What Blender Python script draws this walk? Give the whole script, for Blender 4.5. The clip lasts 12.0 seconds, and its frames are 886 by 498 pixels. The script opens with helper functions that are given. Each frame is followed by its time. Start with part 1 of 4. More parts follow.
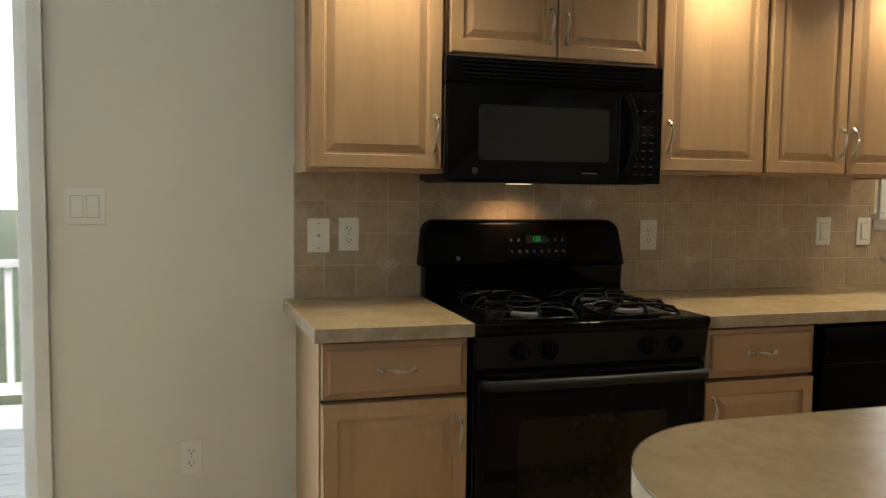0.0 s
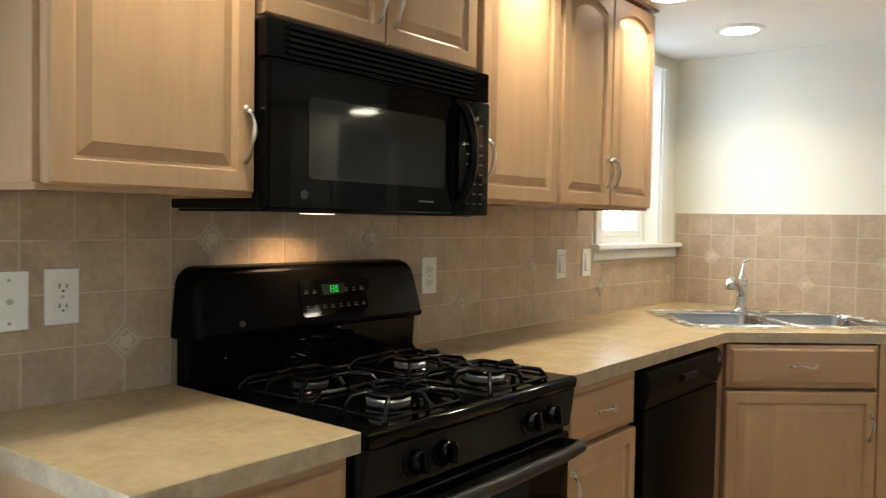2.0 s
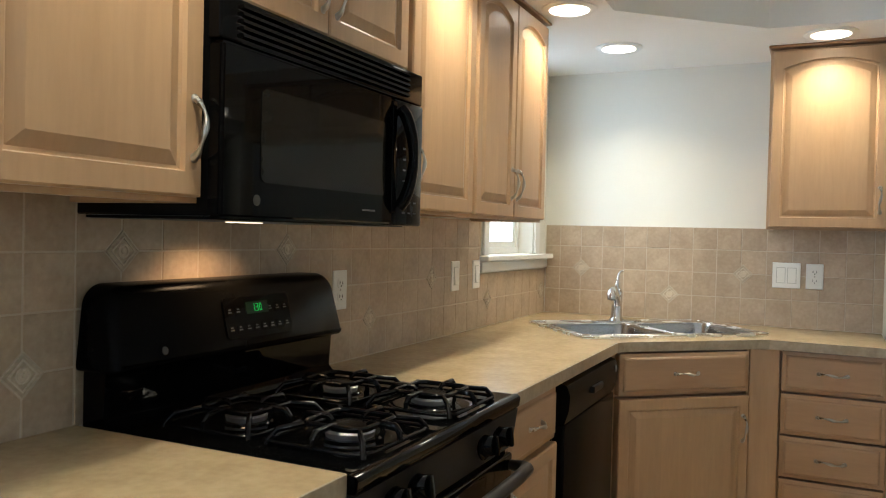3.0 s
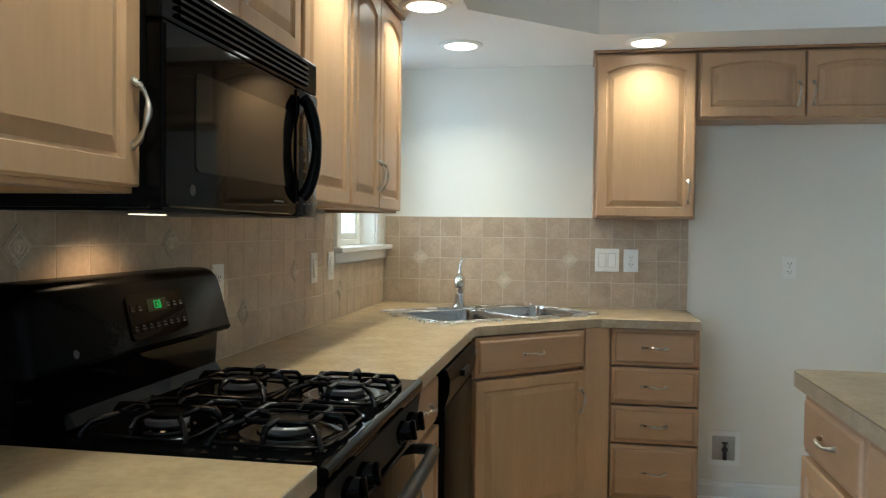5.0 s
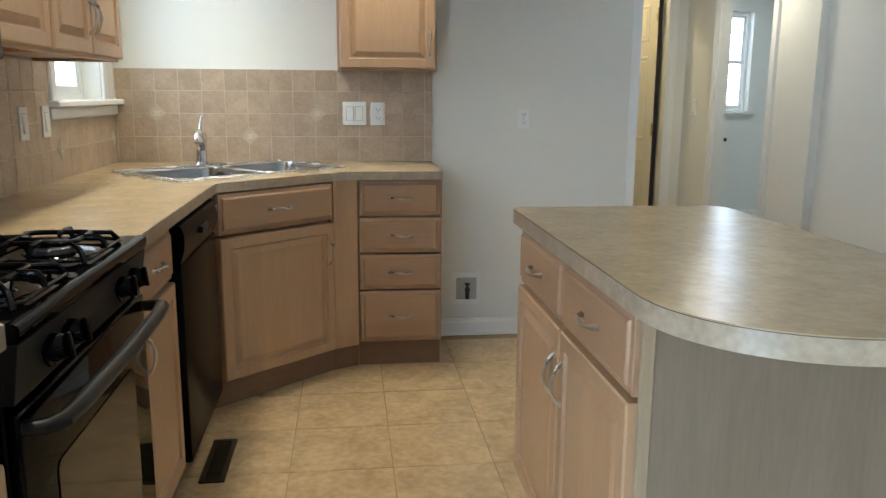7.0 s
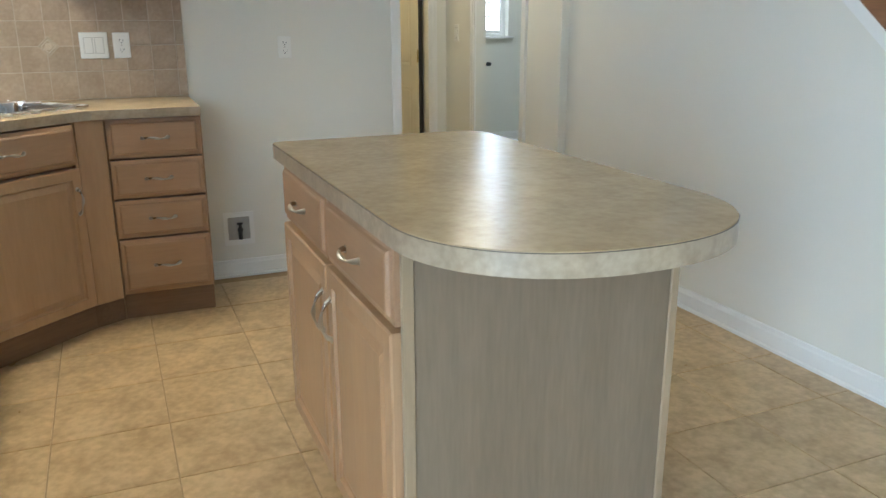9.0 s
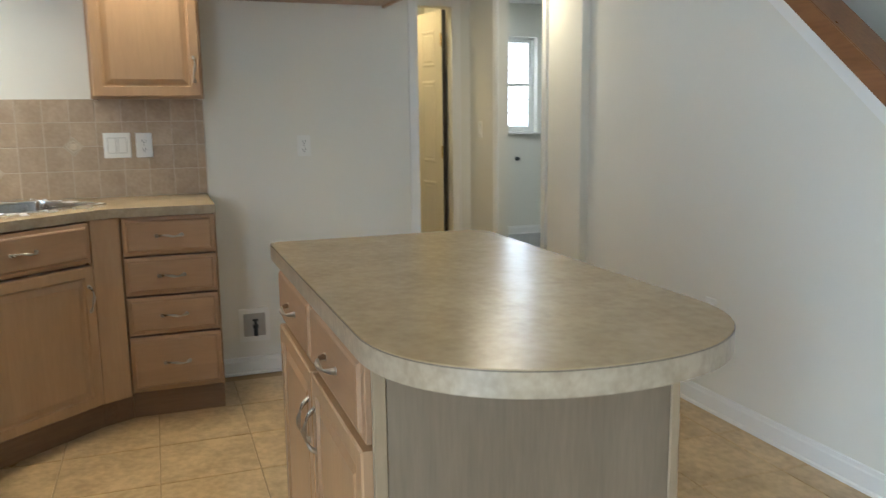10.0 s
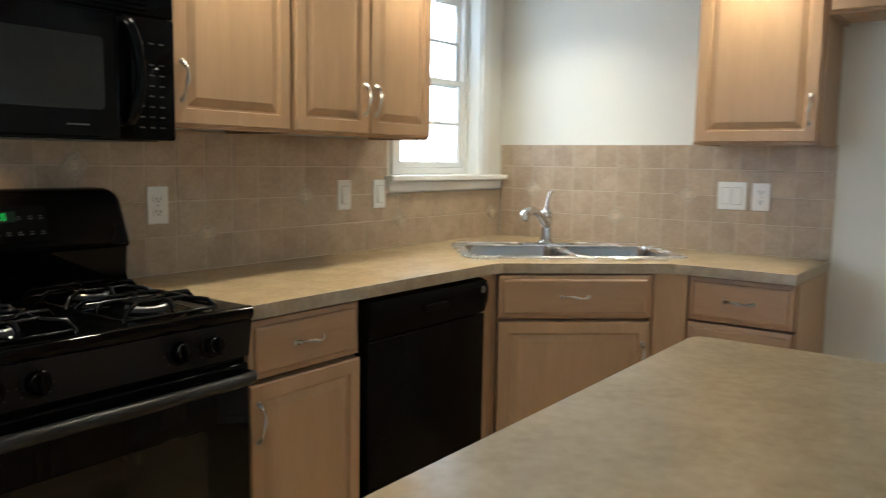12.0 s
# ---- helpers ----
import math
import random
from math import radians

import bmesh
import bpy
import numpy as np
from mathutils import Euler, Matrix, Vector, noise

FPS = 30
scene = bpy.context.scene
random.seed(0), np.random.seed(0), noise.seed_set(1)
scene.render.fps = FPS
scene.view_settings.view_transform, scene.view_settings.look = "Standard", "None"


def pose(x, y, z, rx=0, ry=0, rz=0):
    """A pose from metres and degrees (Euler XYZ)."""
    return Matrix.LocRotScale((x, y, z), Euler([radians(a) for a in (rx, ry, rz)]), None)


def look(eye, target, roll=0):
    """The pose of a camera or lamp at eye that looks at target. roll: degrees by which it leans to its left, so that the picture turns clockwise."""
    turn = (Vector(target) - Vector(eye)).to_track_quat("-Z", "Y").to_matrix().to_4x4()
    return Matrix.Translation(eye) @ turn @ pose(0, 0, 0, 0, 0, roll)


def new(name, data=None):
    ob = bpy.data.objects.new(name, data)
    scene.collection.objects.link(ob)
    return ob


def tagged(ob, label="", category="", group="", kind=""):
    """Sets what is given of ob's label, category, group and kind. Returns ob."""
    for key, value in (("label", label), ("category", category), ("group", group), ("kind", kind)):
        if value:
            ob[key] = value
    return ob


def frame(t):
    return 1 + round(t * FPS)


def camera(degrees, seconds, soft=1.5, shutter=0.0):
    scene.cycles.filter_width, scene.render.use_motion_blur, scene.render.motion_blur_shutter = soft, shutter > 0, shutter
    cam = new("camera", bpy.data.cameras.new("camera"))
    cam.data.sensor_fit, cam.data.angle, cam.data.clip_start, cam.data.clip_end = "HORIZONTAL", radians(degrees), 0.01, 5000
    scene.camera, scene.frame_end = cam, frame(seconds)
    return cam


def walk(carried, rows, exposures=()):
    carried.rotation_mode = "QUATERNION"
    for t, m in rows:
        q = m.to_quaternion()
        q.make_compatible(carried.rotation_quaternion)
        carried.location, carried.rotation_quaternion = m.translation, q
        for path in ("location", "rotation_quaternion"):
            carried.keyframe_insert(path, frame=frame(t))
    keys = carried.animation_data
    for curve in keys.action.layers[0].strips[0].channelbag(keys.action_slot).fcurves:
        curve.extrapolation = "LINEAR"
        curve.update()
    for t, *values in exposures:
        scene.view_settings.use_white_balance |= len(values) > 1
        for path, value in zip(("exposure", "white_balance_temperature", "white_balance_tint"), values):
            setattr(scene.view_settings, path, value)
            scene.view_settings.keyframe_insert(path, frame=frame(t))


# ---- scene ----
cam = camera(58.7, 12.0, soft=1.05, shutter=0.35)
PATH = [
    (0, (0.172, 0.294, 1.29), (0.743, 2.205, 1.143), 0.7),
    (0.5, (0.092, 0.638, 1.305), (0.868, 2.478, 1.199), 0.9),
    (1, (-0.054, 0.886, 1.306), (1.044, 2.554, 1.204), -0.3),
    (1.5, (-0.119, 1.13, 1.297), (1.23, 2.604, 1.217), 0.8),
    (2, (-0.124, 1.367, 1.305), (1.431, 2.622, 1.234), 1.0),
    (2.5, (-0.191, 1.564, 1.319), (1.538, 2.568, 1.25), 1.6),
    (3, (-0.171, 1.706, 1.301), (1.636, 2.563, 1.265), 1.4),
    (3.2, (-0.155, 1.757, 1.306), (1.669, 2.576, 1.277), 1.0),
    (4.8, (-0.271, 1.974, 1.296), (1.693, 2.350, 1.252), 0.5),
    (5, (-0.29, 1.966, 1.291), (1.681, 2.307, 1.245), 0.7),
    (5.5, (-0.309, 1.932, 1.29), (1.678, 2.153, 1.217), 0.2),
    (6, (-0.309, 1.905, 1.284), (1.686, 1.965, 1.153), 0.3),
    (6.5, (-0.302, 1.885, 1.269), (1.678, 1.791, 1.004), 0.1),
    (7, (-0.283, 1.867, 1.251), (1.665, 1.63, 0.866), 0.4),
    (7.5, (-0.268, 1.85, 1.241), (1.644, 1.522, 0.753), 0.5),
    (7.7, (-0.259, 1.857, 1.233), (1.618, 1.441, 0.68), 1.2),
    (9.3, (-0.255, 1.792, 1.253), (1.507, 0.987, 0.758), -0.3),
    (9.5, (-0.218, 1.787, 1.254), (1.557, 0.976, 0.818), -0.4),
    (10, (-0.226, 1.667, 1.265), (1.629, 0.996, 0.935), -0.7),
    (10.5, (-0.194, 1.441, 1.264), (1.773, 1.196, 0.994), 0.4),
    (11, (-0.046, 1.261, 1.281), (1.93, 1.469, 1.056), 1.7),
    (11.5, (0.161, 1.085, 1.271), (2.022, 1.787, 1.067), 1.0),
    (12, (0.378, 0.833, 1.28), (1.976, 2.015, 1.058), 0.9),
]
EXPOSURES = [(0, -0.66, 6400, 10), (0.5, -0.54, 6600, 14), (1, -0.17, 6350, 13), (1.5, 0.05, 6000, 10), (2.5, -0.05, 5800, 10), (3, -0.24, 5650, 10), (5, -0.43, 5250, 5), (5.5, -0.45, 5330, 4), (6.5, -0.50, 5350, 8),
             (7.5, -0.10, 5250, 10), (9.5, -0.33, 5550, 8), (10, -0.46, 5650, 10), (10.5, -0.40, 5650, 10), (11, -0.24, 5650, 10), (11.5, -0.27, 5650, 10), (12, -0.32, 5500, 10)]
walk(cam, [(t, look(eye, target, roll)) for t, eye, target, roll in PATH], EXPOSURES)

# ---- world and light ----
world = bpy.data.worlds.new("sky")
world.use_nodes = True
scene.world = world
_n = world.node_tree.nodes
sky = _n.new("ShaderNodeTexSky")
sky.sky_type, sky.sun_disc = "NISHITA", False
sky.sun_elevation, sky.sun_rotation = radians(48), radians(200)
_n["Background"].inputs["Strength"].default_value = 0.15
world.node_tree.links.new(sky.outputs[0], _n["Background"].inputs["Color"])

sun = new("sun", bpy.data.lights.new("sun", "SUN"))
sun.data.energy, sun.data.angle, sun.data.color = 5.0, radians(0.5), (1.0, 0.95, 0.88)
sun.matrix_world = look((-3, -9, 12), (0, 0, 0))


def lamp(name, m, energy, color, sx, sy, shape="RECTANGLE", spread=180):
    data = bpy.data.lights.new(name, "AREA")
    data.energy, data.color, data.shape, data.size, data.size_y, data.spread = energy, color, shape, sx, sy, radians(spread)
    ob = new(name, data)
    ob.matrix_world = m
    return ob


DAY = (0.80, 0.92, 1.0)
WARM = (1.0, 0.86, 0.58)
SOFFIT = 2.135
CANS = [(0.68, 2.52), (1.86, 2.545), (2.62, 2.545), (3.26, 2.51), (3.30, 1.68)]
lamp("daylight_patio", look((-1.42, 3.31, 1.05), (-0.16, 0.0, 0.94)), 118, DAY, 1.46, 1.95)
lamp("daylight_window", look((3.267, 3.17, 1.64), (3.1, 0.0, 1.0)), 8.5, (0.76, 0.89, 1.0), 0.50, 0.75)
# Added fill from the west, set in a window that is never in view.
lamp("living_fill", look((-4.15, 0.1, 1.45), (0.0, 0.3, 1.1)), 7, DAY, 2.4, 1.2)
lamp("daylight_utility", look((7.80, -1.89, 1.62), (4.0, -1.8, 1.2)), 16, (0.93, 0.98, 1.0), 0.70, 0.90)
for _x, _y in CANS:
    lamp("can_lamp", look((_x, _y, SOFFIT - 0.014), (_x, _y + 0.0001, 0)), 5.2, WARM, 0.11, 0.11, "DISK", 125)
lamp("cooktop_lamp", look((1.20, 2.84, 1.300), (1.20, 2.95, 0.9)), 0.75, (1.0, 0.62, 0.30), 0.12, 0.05, "RECTANGLE", 120)
lamp("hall_lamp", look((3.98, -0.20, 2.085), (3.98, -0.1999, 0)), 7.5, (1.0, 0.84, 0.56), 0.20, 0.20, "DISK")
lamp("pantry_lamp", look((5.50, 0.12, 2.33), (5.50, 0.1201, 0)), 8, (1.0, 0.74, 0.36), 0.10, 0.10, "DISK")
lamp("utility_lamp", look((6.55, -1.50, 2.35), (6.55, -1.4999, 0)), 16, (0.95, 1.0, 0.95), 0.95, 0.10)


# ---- materials ----
def material(name, color, rough=0.5, metal=0.0, vary=0.0, scale=8.0, fine=60.0, bump=0.0, tint=None, coat=0.0, stretch=(1, 1, 1), spec=0.5,
             per_piece=0.0, contrast=(0.3, 0.7), rough_vary=0.0, boards=None):
    """A procedural surface: two scales of noise between two colours, fine relief, and wear in the gloss."""
    m = bpy.data.materials.new(name)
    m.use_nodes = True
    t = m.node_tree
    b = t.nodes["Principled BSDF"]
    b.inputs["Base Color"].default_value = (*color, 1)
    b.inputs["Roughness"].default_value = rough
    b.inputs["Metallic"].default_value = metal
    b.inputs["Specular IOR Level"].default_value = spec
    b.inputs["Coat Weight"].default_value = coat
    b.inputs["Coat Roughness"].default_value = 0.08
    link = t.links.new
    if vary or bump or rough_vary:
        co = t.nodes.new("ShaderNodeTexCoord")
        mp = t.nodes.new("ShaderNodeMapping")
        mp.inputs["Scale"].default_value = stretch
        link(co.outputs["Object"], mp.inputs["Vector"])
        if per_piece:
            info = t.nodes.new("ShaderNodeObjectInfo")
            mul = t.nodes.new("ShaderNodeMath")
            mul.operation = "MULTIPLY"
            mul.inputs[1].default_value = 37.0
            link(info.outputs["Random"], mul.inputs[0])
            comb = t.nodes.new("ShaderNodeCombineXYZ")
            for k in "XYZ":
                link(mul.outputs[0], comb.inputs[k])
            link(comb.outputs[0], mp.inputs["Location"])
        n1, n2 = t.nodes.new("ShaderNodeTexNoise"), t.nodes.new("ShaderNodeTexNoise")
        n1.inputs["Scale"].default_value, n1.inputs["Detail"].default_value = scale, 5
        n2.inputs["Scale"].default_value, n2.inputs["Detail"].default_value = fine, 4
        link(mp.outputs[0], n1.inputs["Vector"])
        link(mp.outputs[0], n2.inputs["Vector"])
        mixf = t.nodes.new("ShaderNodeMath")
        mixf.operation = "MULTIPLY_ADD"
        mixf.inputs[1].default_value = 0.45
        half = t.nodes.new("ShaderNodeMath")
        half.operation = "MULTIPLY"
        half.inputs[1].default_value = 0.55
        link(n1.outputs["Fac"], half.inputs[0])
        link(n2.outputs["Fac"], mixf.inputs[0])
        link(half.outputs[0], mixf.inputs[2])
        ramp = t.nodes.new("ShaderNodeValToRGB")
        dark = tint or tuple(c * (1 - vary) for c in color)
        light = tuple(min(1, c * (1 + vary * 0.6)) for c in color)
        ramp.color_ramp.elements[0].position, ramp.color_ramp.elements[1].position = contrast
        ramp.color_ramp.elements[0].color, ramp.color_ramp.elements[1].color = (*dark, 1), (*light, 1)
        link(mixf.outputs[0], ramp.inputs[0])
        out = ramp.outputs[0]
        if per_piece:
            hsv = t.nodes.new("ShaderNodeHueSaturation")
            rng = t.nodes.new("ShaderNodeMapRange")
            rng.inputs[3].default_value, rng.inputs[4].default_value = 1 - per_piece, 1 + per_piece
            link(info.outputs["Random"], rng.inputs[0])
            link(rng.outputs[0], hsv.inputs["Value"])
            link(out, hsv.inputs["Color"])
            out = hsv.outputs[0]
        if boards:
            sep = t.nodes.new("ShaderNodeSeparateXYZ")
            link(co.outputs["Object"], sep.inputs[0])
            div, low, add = [t.nodes.new("ShaderNodeMath") for _ in range(3)]
            div.operation, low.operation, add.operation = "DIVIDE", "FLOOR", "ADD"
            div.inputs[1].default_value = boards[1]
            link(sep.outputs[boards[0]], div.inputs[0])
            link(div.outputs[0], low.inputs[0])
            link(low.outputs[0], add.inputs[0])
            link(mul.outputs[0], add.inputs[1])
            wn = t.nodes.new("ShaderNodeTexWhiteNoise")
            wn.noise_dimensions = "1D"
            link(add.outputs[0], wn.inputs["W"])
            tone = t.nodes.new("ShaderNodeMapRange")
            tone.inputs[3].default_value, tone.inputs[4].default_value = 0.95, 1.04
            link(wn.outputs["Value"], tone.inputs[0])
            board = t.nodes.new("ShaderNodeHueSaturation")
            link(tone.outputs[0], board.inputs["Value"])
            link(out, board.inputs["Color"])
            out = board.outputs[0]
        link(out, b.inputs["Base Color"])
        if rough_vary:
            rr = t.nodes.new("ShaderNodeMapRange")
            rr.inputs[3].default_value, rr.inputs[4].default_value = max(0.02, rough - rough_vary), rough + rough_vary
            link(n1.outputs["Fac"], rr.inputs[0])
            link(rr.outputs[0], b.inputs["Roughness"])
        if bump:
            bp = t.nodes.new("ShaderNodeBump")
            bp.inputs["Strength"].default_value, bp.inputs["Distance"].default_value = bump, 0.002
            link(n2.outputs["Fac"], bp.inputs["Height"])
            link(bp.outputs[0], b.inputs["Normal"])
    return m


def glow(name, color, strength):
    m = bpy.data.materials.new(name)
    m.use_nodes = True
    b = m.node_tree.nodes["Principled BSDF"]
    b.inputs["Base Color"].default_value = (*color, 1)
    b.inputs["Emission Color"].default_value = (*color, 1)
    b.inputs["Emission Strength"].default_value = strength
    return m


def wood(name, color, dark, along="z", gloss=0.38, grain=1.0):
    """Grain that runs along one axis, with broad streaks and fine pores."""
    s = {"x": (0.12, 1, 1), "y": (1, 0.12, 1), "z": (1, 1, 0.12)}[along]
    return material(name, color, rough=gloss, vary=0.12 * grain, tint=dark, scale=14, fine=95, bump=0.05, stretch=s, contrast=(0.28, 0.72),
                    rough_vary=0.06, per_piece=0.05, boards={"x": ("Z", 0.093), "y": ("X", 0.093), "z": ("X", 0.093)}[along])


WALL = material("wall_paint", (0.76, 0.74, 0.66), rough=0.75, vary=0.02, scale=3, fine=220, bump=0.12)
CEIL = material("ceiling_paint", (0.82, 0.81, 0.77), rough=0.85, vary=0.02, scale=3, fine=150, bump=0.25)
TRIM = material("trim_paint", (0.82, 0.81, 0.77), rough=0.4, vary=0.02, scale=5, fine=60, bump=0.02)
MAPLE = wood("maple", (0.422, 0.270, 0.146), (0.372, 0.231, 0.121), "z")
MAPLE_H = wood("maple_across", (0.368, 0.229, 0.129), (0.318, 0.193, 0.106), "x")
STRIP = wood("pale_edge_strip", (0.340, 0.258, 0.160), (0.285, 0.212, 0.127), "z", 0.45)
MAPLE_IN = wood("maple_edge", (0.36, 0.20, 0.10), (0.28, 0.15, 0.07), "z")
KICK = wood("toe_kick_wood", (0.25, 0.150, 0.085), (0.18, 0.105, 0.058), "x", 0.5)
SEAM = material("laminate_seam", (0.12, 0.09, 0.06), rough=0.5, vary=0.2, scale=14, fine=80)
VINYL = wood("end_panel_vinyl", (0.222, 0.170, 0.110), (0.174, 0.131, 0.083), "z", 0.62, 1.0)
OAK = wood("stained_oak", (0.27, 0.122, 0.046), (0.18, 0.076, 0.026), "x", 0.3, 2.0)
LAMINATE = material("laminate", (0.455, 0.343, 0.196), rough=0.25, spec=0.36, vary=0.12, tint=(0.355, 0.258, 0.138), scale=10, fine=46, bump=0.015, contrast=(0.30, 0.70))
LAMINATE_EDGE = material("laminate_edge", (0.362, 0.295, 0.206), rough=0.3, vary=0.15, tint=(0.298, 0.239, 0.161), scale=16, fine=70, bump=0.015, contrast=(0.4, 0.6))
WALLTILE = material("wall_tile", (0.418, 0.322, 0.222), rough=0.38, vary=0.2, tint=(0.348, 0.258, 0.172), scale=12, fine=70, bump=0.08, per_piece=0.05, contrast=(0.35, 0.65))
GROUT = material("tile_grout", (0.53, 0.445, 0.335), rough=0.9, vary=0.12, scale=20, fine=200, bump=0.2)
INSERT = material("insert_tile", (0.485, 0.405, 0.295), rough=0.4, vary=0.25, scale=40, fine=160, bump=0.1)
RELIEF = material("insert_relief", (0.60, 0.515, 0.39), rough=0.4, vary=0.2, scale=40, fine=160, bump=0.08)
FLOORTILE = material("floor_tile", (0.545, 0.392, 0.210), rough=0.31, vary=0.25, tint=(0.408, 0.278, 0.136), scale=7, fine=34, bump=0.05, per_piece=0.05, contrast=(0.37, 0.615), rough_vary=0.08)
FLOORGROUT = material("floor_grout", (0.40, 0.29, 0.165), rough=0.9, vary=0.2, scale=10, fine=160, bump=0.2)
UTILFLOOR = material("sheet_vinyl_floor", (0.30, 0.29, 0.27), rough=0.4, vary=0.15, scale=6, fine=40)
BLACK = material("black_enamel", (0.0025, 0.0025, 0.0025), rough=0.035, spec=0.10, vary=0.3, scale=6, fine=90, rough_vary=0.015)
BLACKSOFT = material("black_plastic", (0.004, 0.004, 0.004), spec=0.12, rough=0.28, vary=0.3, scale=8, fine=200, bump=0.03)
GUARD = material("satin_black_enamel", (0.003, 0.0028, 0.0025), rough=0.26, spec=0.05, vary=0.2, scale=8, fine=160, bump=0.02)
SATIN = material("satin_black_panel", (0.010, 0.010, 0.011), rough=0.48, spec=0.16, vary=0.2, scale=8, fine=180, bump=0.02)
IRON = material("cast_iron", (0.0035, 0.0035, 0.004), spec=0.15, rough=0.22, vary=0.4, scale=30, fine=240, bump=0.12)
DARKGLASS = material("dark_glass", (0.014, 0.014, 0.012), rough=0.05, spec=0.25, vary=0.2, scale=3, fine=40)
OVENGLASS = material("oven_glass", (0.009, 0.008, 0.005), rough=0.08, spec=0.25, vary=0.2, scale=3, fine=40)
HANDLEBLK = material("worn_black_handle", (0.012, 0.011, 0.010), spec=0.3, rough=0.36, vary=0.4, scale=14, fine=120)
CHROME = material("chrome", (0.62, 0.62, 0.63), rough=0.10, metal=1.0, vary=0.05, scale=10, fine=80, rough_vary=0.05)
NICKEL = material("satin_nickel", (0.50, 0.47, 0.42), rough=0.28, metal=1.0, vary=0.06, scale=20, fine=150, rough_vary=0.06)
STEEL = material("brushed_steel", (0.44, 0.44, 0.45), rough=0.19, metal=1.0, vary=0.1, scale=6, fine=180, stretch=(1, 0.1, 1), rough_vary=0.07)
RIM = material("polished_steel", (0.80, 0.79, 0.77), rough=0.27, metal=1.0, vary=0.06, scale=8, fine=120, rough_vary=0.04)
ALU = material("burner_aluminium", (0.55, 0.55, 0.56), rough=0.34, metal=1.0, vary=0.2, scale=20, fine=120)
PLASTIC = material("white_plastic", (0.80, 0.79, 0.74), rough=0.35, vary=0.02, scale=10, fine=120)
# Grey that carries the shade in the gap round a switch rocker.
SHADOWGAP = material("gap_shade_grey", (0.52, 0.51, 0.47), rough=0.6, vary=0.05, scale=10, fine=100)
SLOT = material("dark_slot", (0.03, 0.03, 0.03), rough=0.6, vary=0.2, scale=10, fine=100)
BRONZE = material("bronze_register", (0.07, 0.05, 0.03), rough=0.45, metal=0.6, vary=0.3, scale=12, fine=100)
DOORPAINT = material("door_paint", (0.80, 0.74, 0.58), rough=0.4, vary=0.03, scale=5, fine=90, bump=0.03)
BRASS = material("brass", (0.60, 0.42, 0.16), rough=0.25, metal=1.0, vary=0.1, scale=20, fine=100)
# Timber tone raised towards white; the outdoor glare is put into the colour.
DECK = wood("deck_glare_pale", (0.76, 0.75, 0.72), (0.66, 0.65, 0.62), "x", 0.8)
GRASS = material("lawn", (0.12, 0.14, 0.07), rough=0.95, vary=0.5, scale=0.6, fine=6)
MARK = material("panel_print", (0.085, 0.085, 0.08), rough=0.5, vary=0.1, scale=10, fine=100)
FAINT = material("faint_keypad_print", (0.038, 0.037, 0.034), rough=0.5, vary=0.1, scale=10, fine=100)
LENS = glow("lamp_lens", (1.0, 0.90, 0.70), 9.0)
GREEN = glow("clock_digits", (0.02, 0.50, 0.09), 0.20)
TUBE = glow("fluorescent_tube", (0.95, 1.0, 0.97), 6.0)
GLASS = bpy.data.materials.new("window_glass")
GLASS.use_nodes = True
_b = GLASS.node_tree.nodes["Principled BSDF"]
_b.inputs["Base Color"].default_value = (0.98, 1, 0.99, 1)
_b.inputs["Transmission Weight"].default_value, _b.inputs["Roughness"].default_value, _b.inputs["IOR"].default_value = 1.0, 0.0, 1.45


# ---- mesh helpers ----
def box(bm, lo, hi, bevel=0.0, seg=1):
    """An axis-aligned block between two corners, with its edges rounded."""
    vs = [bm.verts.new((x, y, z)) for x in (lo[0], hi[0]) for y in (lo[1], hi[1]) for z in (lo[2], hi[2])]
    fs = [bm.faces.new([vs[i] for i in f]) for f in ((0, 1, 3, 2), (4, 6, 7, 5), (0, 4, 5, 1), (2, 3, 7, 6), (0, 2, 6, 4), (1, 5, 7, 3))]
    if bevel:
        bmesh.ops.bevel(bm, geom=list({e for f in fs for e in f.edges}), offset=bevel, segments=seg, profile=0.5, affect="EDGES")
    return bm


def blocks(*items, bevel=0.0, seg=1):
    bm = bmesh.new()
    for lo, hi in items:
        box(bm, lo, hi, bevel, seg)
    return bm


def prism(bm, pts, a, b, axis="z"):
    """A polygon extruded from a to b. axis z: points are (x, y); axis y: points are (x, z); axis x: points are (y, z)."""
    put = {"z": lambda p, h: (p[0], p[1], h), "y": lambda p, h: (p[0], h, p[1]), "x": lambda p, h: (h, p[0], p[1])}[axis]
    lo, hi = [bm.verts.new(put(p, a)) for p in pts], [bm.verts.new(put(p, b)) for p in pts]
    n = len(pts)
    bm.faces.new(lo[::-1]), bm.faces.new(hi)
    for i in range(n):
        bm.faces.new((lo[i], lo[(i + 1) % n], hi[(i + 1) % n], hi[i]))
    bmesh.ops.recalc_face_normals(bm, faces=bm.faces)
    return bm


